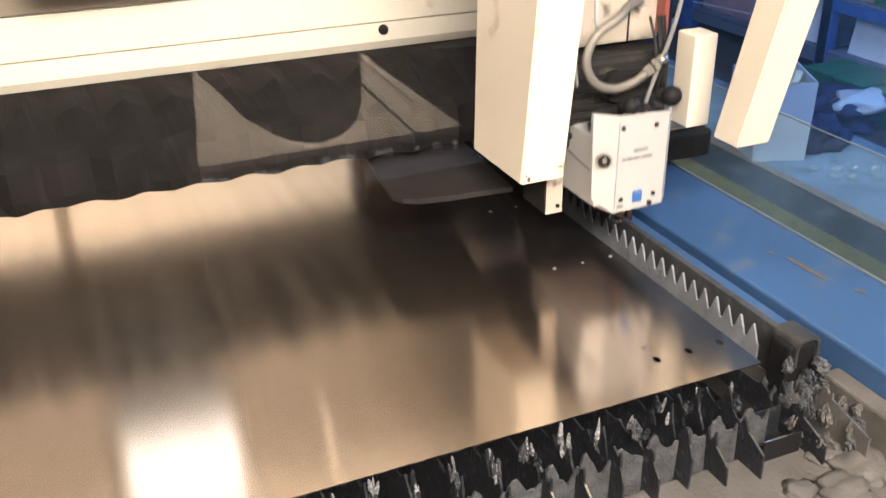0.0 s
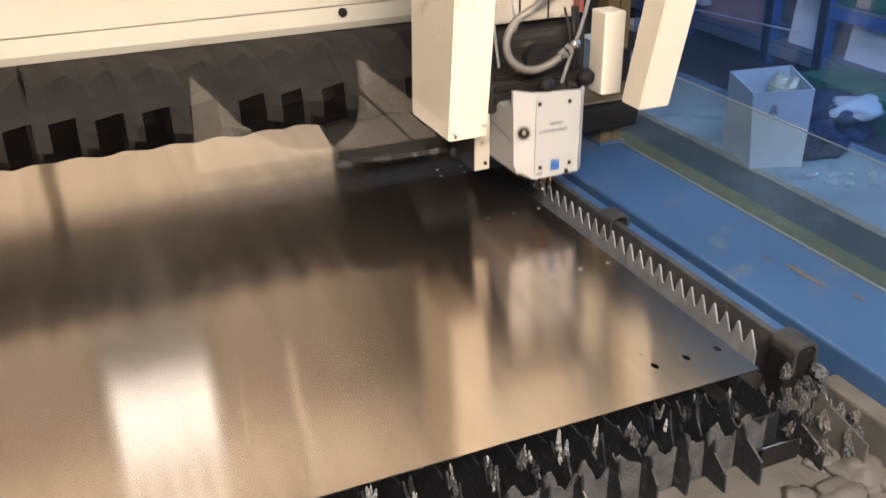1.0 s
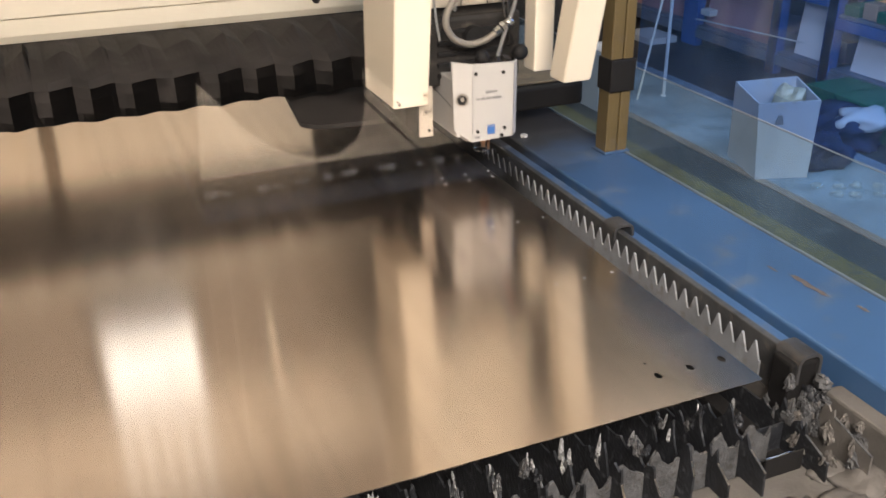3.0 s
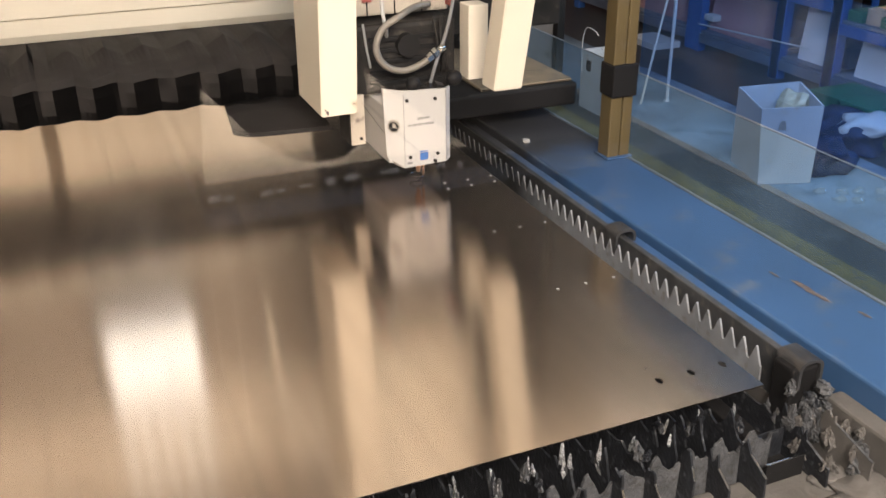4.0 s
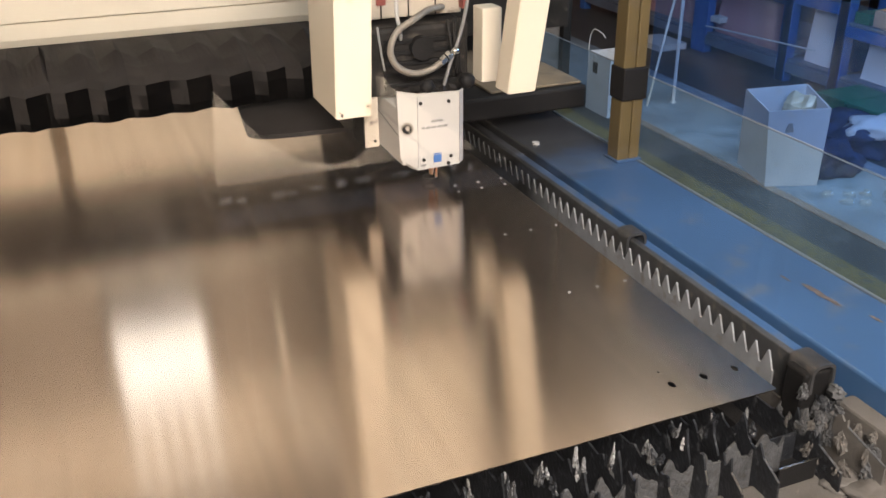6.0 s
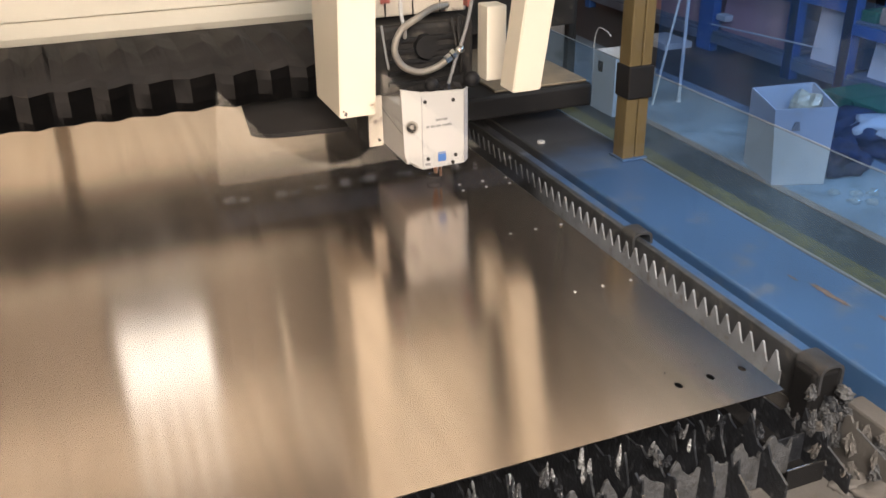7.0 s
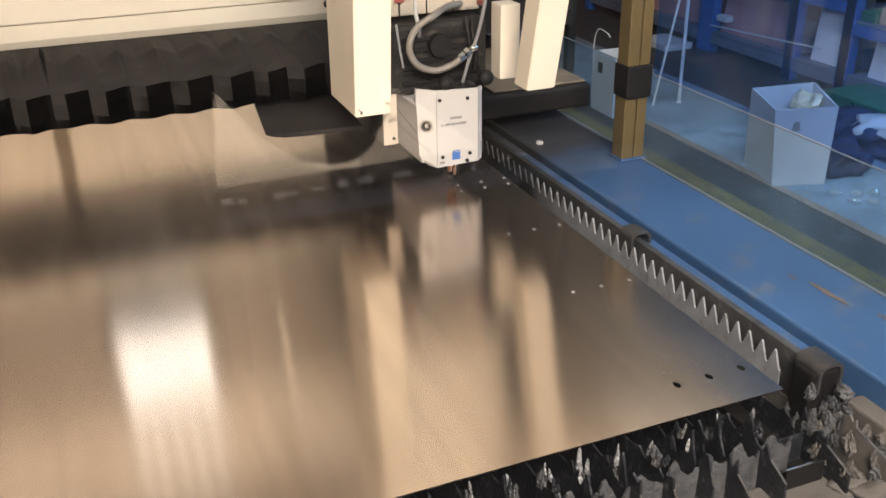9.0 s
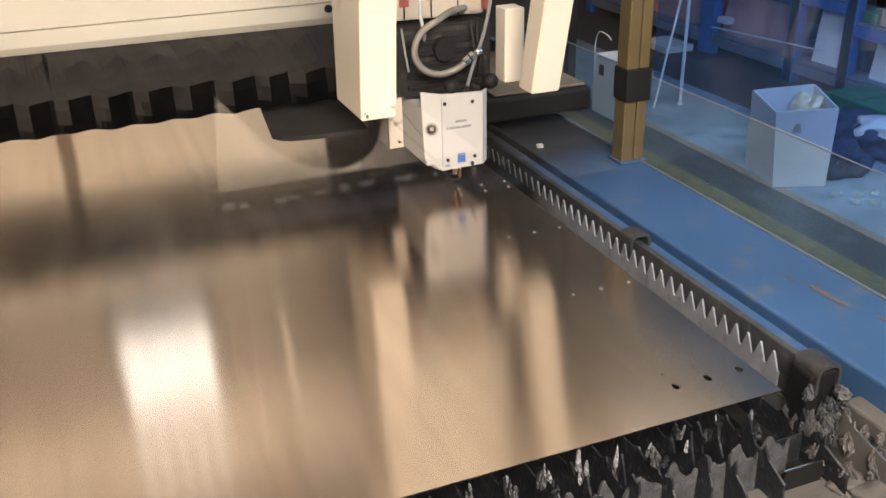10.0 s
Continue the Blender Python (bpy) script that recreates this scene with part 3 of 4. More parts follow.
# ---- gantry and torch ----
def bellows():
    """Accordion cover: pleats along the beam, a drooping front face and a top that runs back under the beam."""
    bm = bmesh.new()
    prof = [(0.40, 1.035, 0.1), (0.36, 1.022, 0.2), (0.338, 1.020, 0.35), (0.332, 1.045, 0.8), (0.334, 1.08, 1.0), (0.342, 1.105, 0.9), (0.37, 1.120, 1.0),
            (0.42, 1.132, 0.8), (0.50, 1.142, 0.4), (0.60, 1.148, 0.2), (0.70, 1.152, 0.0)]
    r = random.Random(5)
    pitch, x, cols = 0.102, -0.17, []
    xs = []
    while x > -3.2:
        p = pitch * r.uniform(0.88, 1.12)
        k = r.uniform(0.6, 1.25)
        for i in range(8):
            s = i / 8
            # a narrow inward crease at each fold, a soft outward belly between
            off = (0.016 * (s - 0.5) + 0.034 * (abs(s - 0.5) * 2 - 0.5)) * k
            wave = 0.024 * abs(s - 0.5) * 2 * k
            dip = 0.004 * (1 - abs(s - 0.5) * 2) * k
            xs.append((x - p * s, off, wave, dip))
        x -= p
    for x, off, wave, dip in xs:
        col = []
        for j, (y, z, w) in enumerate(prof):
            j2 = 0.006 * noise.noise(Vector((x * 11, y * 16, z * 22))) + 0.003 * noise.noise(Vector((x * 40, y * 30, z * 45)))
            dz = -dip if j < 4 else wave * (0, 0, 0, 0, 0, 0.1, 0.2, 0.5, 1.2, 0.8, 0)[j]
            col.append(bm.verts.new((x, y + off * w + j2, z + dz + j2 * 0.5)))
        cols.append(col)
    for a, b in zip(cols, cols[1:]):
        for j in range(len(prof) - 1):
            bm.faces.new((a[j], a[j + 1], b[j + 1], b[j]))
    bmesh.ops.solidify(bm, geom=bm.faces[:], thickness=0.003)
    return bm


bridge = tagged(new("gantry_bridge"), "cream painted gantry beam with black pleated bellows cover", "gantry beam")
part("beam_core", made(box, -3.2, 0.16, 0.70, 1.14, 1.156, 2.2, 0.006), CREAM, bridge)
part("lower_panel", made(prism, [(-3.2, 0.685, 1.2205), (-3.2, 0.685, 1.176), (-3.2, 0.6985, 1.154), (-3.2, 0.6985, 1.2205)], (3.34, 0, 0)), CREAM, bridge)
part("middle_panel", made(box, -3.2, 0.14, 0.687, 0.699, 1.2232, 1.318, 0.002), CREAM, bridge)
# Toned dark so that its mirror image in the sheet is dim.
part("upper_panel", made(box, -3.2, 0.14, 0.689, 0.699, 1.321, 1.80, 0.002), DIMMED_CREAM, bridge, "upper panel with its dimness put into the paint")
part("top_panel", made(box, -3.2, 0.14, 0.687, 0.699, 1.805, 2.2, 0.002), CREAM, bridge)
bolt = part("bolt", made(rod, (-0.2626, 0.686, 1.204), (-0.2626, 0.679, 1.204), 0.0125, 18), DARK, bridge, "dark steel bolt", True)
part("socket", made(rod, (-0.2626, 0.679, 1.204), (-0.2626, 0.677, 1.204), 0.006, 6), BLACK, bolt)
part("bellows", bellows(), BELLOWS, bridge, "black pleated cloth bellows")
# Light box added out of view; the sheet mirrors it as a bright patch.
light = part("patch_light", made(box, -1.07, -0.75, 0.51, 0.54, 1.405, 1.725, 0.006), WHITE, bridge, "white light box on arms, added for the bright patch on the sheet")
part("diffuser", made(box, -1.047, -0.775, 0.503, 0.509, 1.42, 1.665, 0.002), LAMP_GLOW, light, "glowing white diffuser")
# Unseen glowing strips, added to mirror as streaks beside the bright patch.
for k in range(5):
    part("streak_strip", made(box, -1.05 + 0.06 * k, -1.018 + 0.06 * k, 0.508, 0.515, 1.727, 2.05, 0.001), STRIP_GLOW, light, "dim glowing strip added for a streak on the sheet")
for x in (-1.06, -0.78):
    part("lamp_arm", made(box, x, x + 0.02, 0.541, 0.686, 1.55, 1.575, 0.003), WHITE, light)
# Glowing rod out of view, added to draw one thin streak on the sheet.
streak_rod = part("streak_rod", made(rod, (-0.535, 0.51, 1.45), (-0.50, 0.51, 1.95), 0.005, 12), STREAK_GLOW, bridge, "thin glowing rod added for a streak on the sheet")
part("streak_rod_holder", made(box, -0.51, -0.49, 0.516, 0.686, 1.92, 1.94, 0.002), WHITE, streak_rod)
# Added dark block, so that the sheet mirrors dark on this side.
part("end_plate", made(box, 0.162, 0.62, 0.71, 1.13, 1.05, 2.2, 0.006), DARK, bridge, "dark block added at the beam's end")
# Thin black plate that puts the beam's own shade into colour.
part("underside", made(box, -3.2, 0.14, 0.71, 1.13, 1.149, 1.155), BLACK, bridge, "black plate for the shade under the beam")

truck = tagged(new("gantry_truck"), "sooty black end truck of the gantry with tan top plate", "gantry truck")
part("truck_body", made(box, -0.02, 0.44, 0.26, 1.1, 0.905, 0.975, 0.01), BLACK, truck)
part("truck_foot", made(box, 0.19, 0.40, 0.42, 1.05, 0.853, 0.904, 0.006), BLACK, truck)
part("top_plate", made(box, 0.12, 0.43, 0.285, 0.78, 0.976, 0.984, 0.003), TAN, truck, "tan dusty top plate")
part("rear_housing", made(box, -0.2, 0.10, 0.64, 1.1, 0.976, 1.15, 0.004), DARK, truck)

carriage = tagged(new("cutting_carriage"), "cream carriage with two long column covers and dark machinery", "carriage")


def column(x0, x1, yf, yb, z0, lean, back_lean=None):
    bm = bmesh.new()
    z1 = 2.2
    k = lean * (z1 - z0)
    kb = k if back_lean is None else back_lean * (z1 - z0)
    low = [(x0, yf, z0), (x1, yf, z0), (x1, yb, z0), (x0, yb, z0)]
    high = [(x0, yf - k, z1), (x1, yf - k, z1), (x1, yb - kb, z1), (x0, yb - kb, z1)]
    hexa(bm, low, high)
    bmesh.ops.bevel(bm, geom=bm.edges[:], offset=0.003, segments=2, affect="EDGES")
    return bm


def chips(parent, spots, x, seed):
    """Small worn chips in the paint of a front face."""
    r = random.Random(seed)
    for dx, y, z, w, h in spots:
        bm = bmesh.new()
        vs = [bm.verts.new((dx + w * math.cos(a) * r.uniform(0.5, 1), y, z + h * math.sin(a) * r.uniform(0.5, 1))) for a in (2 * math.pi * k / 9 for k in range(9))]
        bm.faces.new(vs)
        part("paint_chip", bm, RUST, parent, "brown chip in the paint")


left_col = part("column_cover", column(-0.267, -0.176, -0.063, 0.15, 1.073, 0.13, 0.05), CREAM, carriage, "cream sheet metal column cover")
chips(left_col, [(-0.252, -0.0655, 1.084, 0.006, 0.007), (-0.258, -0.0665, 1.092, 0.003, 0.005), (-0.186, -0.0675, 1.10, 0.005, 0.0015), (-0.190, -0.0735, 1.145, 0.005, 0.0012), (-0.225, -0.0835, 1.222, 0.004, 0.0012)], 0, 1)
part("column_cover", column(0.145, 0.222, -0.165, -0.09, 1.115, 0.25, 0.25), CREAM, carriage, "cream sheet metal column cover")
part("side_cover", made(box, 0.150, 0.205, 0.0, 0.06, 1.103, 1.295, 0.003), CREAM, carriage, "narrow cream side cover")
part("backplate", made(box, -0.17, 0.2, 0.24, 0.34, 1.02, 2.0), DARK, carriage)
part("upper_cover", made(box, -0.174, 0.21, 0.065, 0.119, 1.40, 2.2, 0.006), CREAM, carriage, "cream upper cover")
part("upper_box", made(box, -0.16, 0.145, 0.12, 0.24, 1.265, 1.75, 0.006), GREYBOX, carriage, "beige control box with panel seams")
for i in range(4):
    part("seam", made(box, -0.158 + i * 0.075, -0.155 + i * 0.075, 0.117, 0.121, 1.268, 1.74), BLACK, carriage)
part("label", made(box, -0.095, -0.070, 0.112, 0.1165, 1.302, 1.34), REDLABEL, carriage, "red warning label")
part("label", made(box, 0.135, 0.146, 0.09, 0.119, 1.28, 1.36), REDLABEL, carriage, "red cable sleeve")
part("skirt_plate", made(prism, [(-0.415, 0.46, 0.985), (-0.445, 0.165, 0.985), (-0.43, 0.14, 0.985), (-0.40, 0.122, 0.985), (-0.34, 0.112, 0.985), (-0.20, 0.10, 0.985), (-0.18, 0.46, 0.985)], (0, 0, 0.012)), BELLOWS, carriage, "black rubber skirt")
part("bracket", made(box, -0.176, -0.138, 0.0, 0.006, 0.968, 1.10, 0.002), GREYBOX, carriage, "cream bracket plate")
part("bracket", made(box, -0.180, -0.176, 0.0, 0.09, 0.972, 1.08, 0.001), BLACK, carriage)
part("bracket_screw", made(rod, (-0.150, 0.0, 0.985), (-0.150, -0.004, 0.985), 0.004, 10), DARK, carriage)
block = part("drive_block", made(box, -0.145, 0.14, 0.06, 0.239, 1.075, 1.255, 0.012), DARK, carriage, "sooty finned drive block")
for i in range(5):
    part("fin", made(box, -0.10, 0.10, 0.052, 0.061, 1.10 + 0.028 * i, 1.112 + 0.028 * i, 0.002), BLACK, block)
part("cap", made(rod, (0.0, 0.06, 1.20), (0.0, 0.035, 1.20), 0.03, 24), BLACK, block, "round black cap")


def hose_at(px, py):
    return (-0.099 + (px - 672) * 0.00152, 0.0, 1.203 - (py - 100) * 0.00155 - (px - 672) * 0.0001)


cutter = tagged(new("laser_torch"), "white laser cutting head with blue badge and copper nozzle", "laser torch")


def cover():
    """Folded front cover with a bevelled flank and a clipped lower corner."""
    bm = bmesh.new()
    f, b = -0.060, -0.040
    rows = [[(-0.102, b, 1.112), (-0.055, f, 1.106), (0.060, f, 1.100), (0.079, b, 1.099)],
            [(-0.096, b, 0.933), (-0.055, f, 0.903), (0.060, f, 0.906), (0.079, b, 0.907)]]
    mid = (-0.070, b + 0.002, 0.905)
    flank = [rows[0][0], rows[1][0], mid, rows[1][1], rows[0][1]]
    for quad in (flank, [rows[0][1], rows[1][1], rows[1][2], rows[0][2]], [rows[0][2], rows[1][2], rows[1][3], rows[0][3]]):
        a, d = [bm.verts.new(p) for p in quad], [bm.verts.new((p[0], p[1] + 0.008, p[2])) for p in quad]
        bm.faces.new(a), bm.faces.new(d[::-1])
        for i in range(len(quad)):
            k = (i + 1) % len(quad)
            bm.faces.new((a[k], a[i], d[i], d[k]))
    bmesh.ops.recalc_face_normals(bm, faces=bm.faces)
    return bm


front = part("front_cover", cover(), WHITE, cutter, "folded white front cover")
part("head_body", made(box, -0.092, 0.072, -0.044, 0.20, 0.915, 1.06, 0.004), WHITE, cutter)
part("body_seam", made(prism, [(-0.0928, -0.03, 0.985), (-0.0928, 0.19, 1.02), (-0.0928, 0.19, 1.024), (-0.0928, -0.03, 0.989)], (0.002, 0, 0)), INK, cutter)
knob = part("port_ring", made(rod, (-0.078, -0.0480, 1.016), (-0.0805, -0.0535, 1.016), 0.0165, 24), PORT, front, "grey ribbed port ring")
part("port_core", made(rod, (-0.0803, -0.0530, 1.016), (-0.0808, -0.0542, 1.016), 0.0125, 20), BLACK, front, "black port plug")
part("port_mark", made(rod, (-0.0786, -0.0540, 1.018), (-0.0790, -0.0552, 1.018), 0.006, 12), PORT, front)
for x, z in ((-0.046, 1.081), (0.030, 1.078), (-0.040, 0.930), (0.036, 0.931)):
    part("screw", made(rod, (x, -0.0600, z), (x, -0.0625, z), 0.0048, 14), DARK, front, "dark socket screw")
part("badge", made(box, -0.013, 0.009, -0.0622, -0.0602, 0.919, 0.939, 0.0005), LOGO, front, "small blue badge")
part("badge", made(box, -0.013, 0.009, -0.0620, -0.0602, 0.941, 0.944), LOGO, front)
for x0, x1, z in ((-0.018, 0.0, 1.028), (0.001, 0.014, 1.028), (-0.044, -0.036, 1.012), (-0.032, -0.020, 1.012), (-0.017, -0.004, 1.012), (0.0, 0.026, 1.012), (-0.048, -0.034, 0.912)):
    part("print_bar", made(box, x0, x1, -0.0612, -0.0602, z, z + 0.006), INK, front, "grey bar of print")
# Thin grey bars put the change of shade at both folds into colour.
for x in (-0.0548, 0.0598):
    part("fold_shade_line", made(box, x - 0.0007, x + 0.0007, -0.0612, -0.0602, 0.91, 1.098), INK, front)
part("latch", made(rod, (0.028, -0.052, 0.912), (0.028, -0.064, 0.912), 0.005, 12), DARK, front)
part("nozzle", made(rod, (0.0, -0.01, 0.915), (0.0, -0.01, 0.868), 0.012, 20, 0.005), COPPER, cutter, "", True)
part("sensor_pin", made(rod, (0.010, -0.02, 0.915), (0.010, -0.02, 0.862), 0.0035, 10), COPPER, cutter, "", True)


def ring(bm, c, r, t, n=32):
    tube(bm, [(c[0] + r * math.cos(2 * math.pi * k / n), c[1] + r * math.sin(2 * math.pi * k / n), c[2]) for k in range(n + 1)], t, 6)


# The circular reflection on the sheet, built as a bright metal ring.
part("glint_ring", made(ring, (0, 0, 0.857), 0.019, 0.0012), CHROME, cutter, "thin bright ring for the light reflected round the nozzle", True)
for x, y, z, r in ((-0.022, -0.046, 1.118, 0.019), (0.112, 0.01, 1.104, 0.022)):
    bm = bmesh.new()
    bmesh.ops.create_uvsphere(bm, u_segments=20, v_segments=12, radius=r, matrix=Matrix.Translation((x, y, z)) @ Matrix.Diagonal((1, 0.9, 0.95, 1)))
    part("hand_knob", bm, BLACK, cutter, "round black knob", True)
bm = bmesh.new()
for k in range(26):
    m = pose(rng.uniform(-0.08, 0.06), rng.uniform(-0.035, 0.02), rng.uniform(1.06, 1.10), rng.uniform(0, 90), rng.uniform(0, 90), 0)
    r = bmesh.ops.create_cube(bm, size=1)
    for v in r["verts"]:
        v.co = m @ (v.co * Vector((rng.uniform(0.01, 0.03), 0.015, rng.uniform(0.008, 0.02))))
tagged(part("fittings", bm, DARK, cutter, "sooty clustered fittings"), kind="stuff")
LOOP = [(790, 42), (755, 42), (715, 48), (684, 68), (671, 98), (683, 125), (712, 137), (742, 131), (764, 118)]
pts = [hose_at(*p) for p in LOOP]
pts[0], pts[1] = (pts[0][0], 0.10, pts[0][2]), (pts[1][0], 0.06, pts[1][2])
hose = part("hose", made(tube, pts, 0.0088), HOSE, cutter, "braided steel gas hose", True)
a, b = Vector(hose_at(760, 120)), Vector(hose_at(792, 98))
part("hose_fitting", made(rod, a, a.lerp(b, 0.3), 0.012, 6), CHROME, hose, "bright hex fitting")
part("hose_fitting", made(rod, a.lerp(b, 0.36), a.lerp(b, 0.55), 0.0135, 6), CHROME, hose, "bright hex fitting")
part("hose_fitting", made(rod, a.lerp(b, 0.6), a.lerp(b, 0.95), 0.010, 16), CHROME, hose, "bright sleeve", True)
part("cable", made(tube, [hose_at(812, -40), hose_at(808, 20), hose_at(795, 75), hose_at(778, 120), hose_at(765, 160)], 0.0045), INK, cutter, "grey cable", True)
part("cable", made(tube, [hose_at(650, 60), hose_at(655, 100), hose_at(660, 130)], 0.003), INK, cutter, "grey cable", True)
part("cable", made(tube, [(-0.07, 0.02, 1.40), (-0.078, 0.01, 1.30), (-0.066, 0.02, 1.25), (-0.055, 0.05, 1.22)], 0.005), WHITE, cutter, "white cable", True)
for k in range(5):
    x = rng.uniform(0.06, 0.13)
    part("cable", made(tube, [(x, 0.05, 1.26), (x + rng.uniform(-0.02, 0.02), 0.02, 1.2), (x + rng.uniform(-0.03, 0.03), 0.03, 1.12)], 0.003), BLACK if k % 2 else DARK, cutter, "thin hanging cable", True)
spark = bmesh.new()
bmesh.ops.create_icosphere(spark, subdivisions=2, radius=0.006)
for k in range(12):
    a, d = rng.uniform(0, 6.28), rng.uniform(0.012, 0.045)
    p = Vector((d * math.cos(a), d * math.sin(a) * 0.9, rng.uniform(-0.001, 0.012)))
    rod(spark, p, p * 1.12, 0.0006, 5)
spark = part("spark", spark, SPARK, cutter, "blue white cutting spark")

# ---- hall behind ----
rear = tagged(new("machine_rear_panel"), "cream rear panel of the cutting machine", "machine panel")
for x0, x1 in ((-3.2, -1.152), (-1.088, 0.25)):
    part("panel", made(box, x0, x1, 3.2, 3.26, 0.0, 2.3, 0.006), CREAM, rear)
part("seam_post", made(box, -1.151, -1.089, 3.21, 3.26, 0.0, 2.3), TAN, rear)

cabinet = tagged(new("storage_cabinet"), "grey brown steel cabinet with dark frame", "cabinet")
part("body", made(box, 1.30, 1.96, 4.3, 4.75, 0.0, 1.3, 0.006), CABINET, cabinet)
part("door", made(box, 1.31, 1.62, 4.28, 4.298, 0.05, 1.27, 0.004), CABINET, cabinet)
part("door", made(box, 1.64, 1.94, 4.28, 4.298, 0.05, 1.27, 0.004), CABINET, cabinet)
part("frame_edge", made(box, 1.965, 2.02, 4.26, 4.75, 0.0, 1.3, 0.004), BLACK, cabinet)


def open_box(bm, x0, x1, y0, y1, z0, z1, t=0.006):
    box(bm, x0, x1, y0, y1, z0, z0 + t)
    box(bm, x0, x0 + t, y0, y1, z0 + t, z1)
    box(bm, x1 - t, x1, y0, y1, z0 + t, z1)
    box(bm, x0 + t, x1 - t, y0, y0 + t, z0 + t, z1)
    box(bm, x0 + t, x1 - t, y1 - t, y1, z0 + t, z1)


carton = tagged(new("white_carton"), "tall white carton with dark handle hole on the floor", "carton")
part("carton_body", made(open_box, 1.97, 2.16, 3.69, 3.95, 0.0, 0.36), CARTON, carton)
part("handle_hole", made(box, 1.964, 1.9695, 3.83, 3.88, 0.245, 0.31, 0.002), BLACK, carton)
part("wire_handle", made(tube, [(1.967, 3.93, 0.22), (1.966, 3.94, 0.40), (1.966, 3.90, 0.50), (1.966, 3.80, 0.50), (1.966, 3.76, 0.48)], 0.004, 6), POLE, carton, "thin wire handle")
papers = part("paper_stack", made(box, 3.2, 3.45, 4.95, 5.3, 0.0, 0.05, 0.004), CARTON)
tagged(papers, "flat stack of white paper on the floor", "paper stack")

bin_thing = tagged(new("waste_bin"), "open white plastic bin with film inside, on the floor", "bin")
bm = bmesh.new()
lo = [(2.10, 2.40), (2.35, 2.31), (2.52, 2.65), (2.19, 2.73)]
hi = [(2.05, 2.39), (2.36, 2.31), (2.56, 2.70), (2.20, 2.75)]
for i in range(4):
    j = (i + 1) % 4
    n = (Vector(lo[j]) - Vector(lo[i])).orthogonal().normalized() * 0.008
    n = -n if n.dot(Vector((2.3, 2.52)) - Vector(lo[i])) < 0 else n
    q = [(*lo[i], 0.006), (*lo[j], 0.006), (*hi[j], 0.405), (*hi[i], 0.405)]
    prism(bm, q, (n.x, n.y, 0))
prism(bm, [(*p, 0.006) for p in lo], (0, 0, 0.006))
part("bin_body", bm, CARTON, bin_thing)
mark = [(2.135, 2.355, 0.30), (2.175, 2.343, 0.30), (2.165, 2.345, 0.345), (2.145, 2.352, 0.345)]
part("bin_mark", made(prism, mark, (-0.002, -0.004, 0)), INK, bin_thing, "dark printed mark")
bm = bmesh.new()
r = bmesh.ops.create_icosphere(bm, subdivisions=3, radius=0.10, matrix=Matrix.Translation((2.42, 2.56, 0.305)))
for v in r["verts"]:
    v.co += (v.co - Vector((2.42, 2.56, 0.305))) * 0.5 * noise.noise(v.co * 16)
film = part("crumpled_film", bm, YFILM)
tagged(film, "crumpled yellowish clear film in the bin", "plastic film")


def heap(name, c, sx, sy, sz, material, label, category, seed, sub=4, rough=0.55):
    bm = bmesh.new()
    r = bmesh.ops.create_icosphere(bm, subdivisions=sub, radius=1)
    for v in r["verts"]:
        q = 1 + rough * noise.noise(v.co * 1.7 + Vector((seed, 0, 0))) + 0.25 * noise.noise(v.co * 5 + Vector((0, seed, 0)))
        v.co = Vector((v.co.x * sx * q + c[0], v.co.y * sy * q + c[1], max(0.003, v.co.z * sz * q + c[2])))
    return tagged(part(name, bm, material, None, "", True), label, category)


heap("cloth_pile", (2.95, 2.74, 0.04), 0.34, 0.22, 0.11, NAVY, "dark navy cloth heap on the floor", "cloth", 3.0)
heap("cloth_pile", (2.55, 2.45, 0.05), 0.14, 0.12, 0.11, NAVY, "dark navy cloth heap beside the bin", "cloth", 7.0)
heap("white_bag", (3.0, 2.62, 0.13), 0.19, 0.12, 0.06, CARTON, "crumpled white bag on the heap", "bag", 11.0, 3)
for k in range(9):
    x, y = 2.30 + 0.09 * (k % 5) + rng.uniform(-0.02, 0.02), 2.20 - 0.12 * (k // 5) - 0.05 * (k % 5) + rng.uniform(-0.02, 0.02)
    ob = heap("film_scrap", (x, y, 0.012), 0.03, 0.03, 0.02, TRANSLUCENT, "pale scrap of crumpled film on the floor", "plastic scrap", 20.0 + k, 2)
    tagged(ob, group="film scraps on the floor")


def pole_stand():
    s = tagged(new("pole_stand"), "thin grey pole with a slanting white rod", "pole stand")
    part("pole", made(rod, (2.52, 3.79, 0.0), (2.52, 3.79, 1.6), 0.011, 12), POLE, s)
    part("slanting_rod", made(rod, (2.33, 3.80, 0.0), (2.56, 3.86, 0.9), 0.008, 10), WHITE, s)
    part("base", made(rod, (2.52, 3.79, 0.0), (2.52, 3.79, 0.012), 0.02, 16), POLE, s)


pole_stand()


def rack_bay(y0, y1, x0=3.5, x1=4.25, boards=(0.16, 0.62, 1.15)):
    s = tagged(new("storage_rack"), "blue steel storage rack loaded with grey sheets", "storage rack", "racks along the hall")
    for x in (x0, x1):
        for y in (y0, y1):
            part("upright", made(box, x, x + 0.07, y, y + 0.085, 0.0, 2.6, 0.004), RACK, s)
    for z in boards:
        part("shelf_board", made(box, x0 + 0.01, x1 + 0.06, y0 + 0.087, y1 - 0.002, z - 0.02, z, 0.003), SHELF, s)
        part("shelf_beam", made(box, x0 - 0.002, x0 + 0.04, y0 + 0.087, y1 - 0.002, z - 0.09, z - 0.022, 0.003), SHELF if z < 0.3 else RACK, s)
    return s


rack_bay(3.92, 4.80)
rack_bay(3.43, 3.915)
rack_bay(2.30, 3.425, boards=(0.16, 0.50, 1.15))
rack_bay(4.885, 6.6)
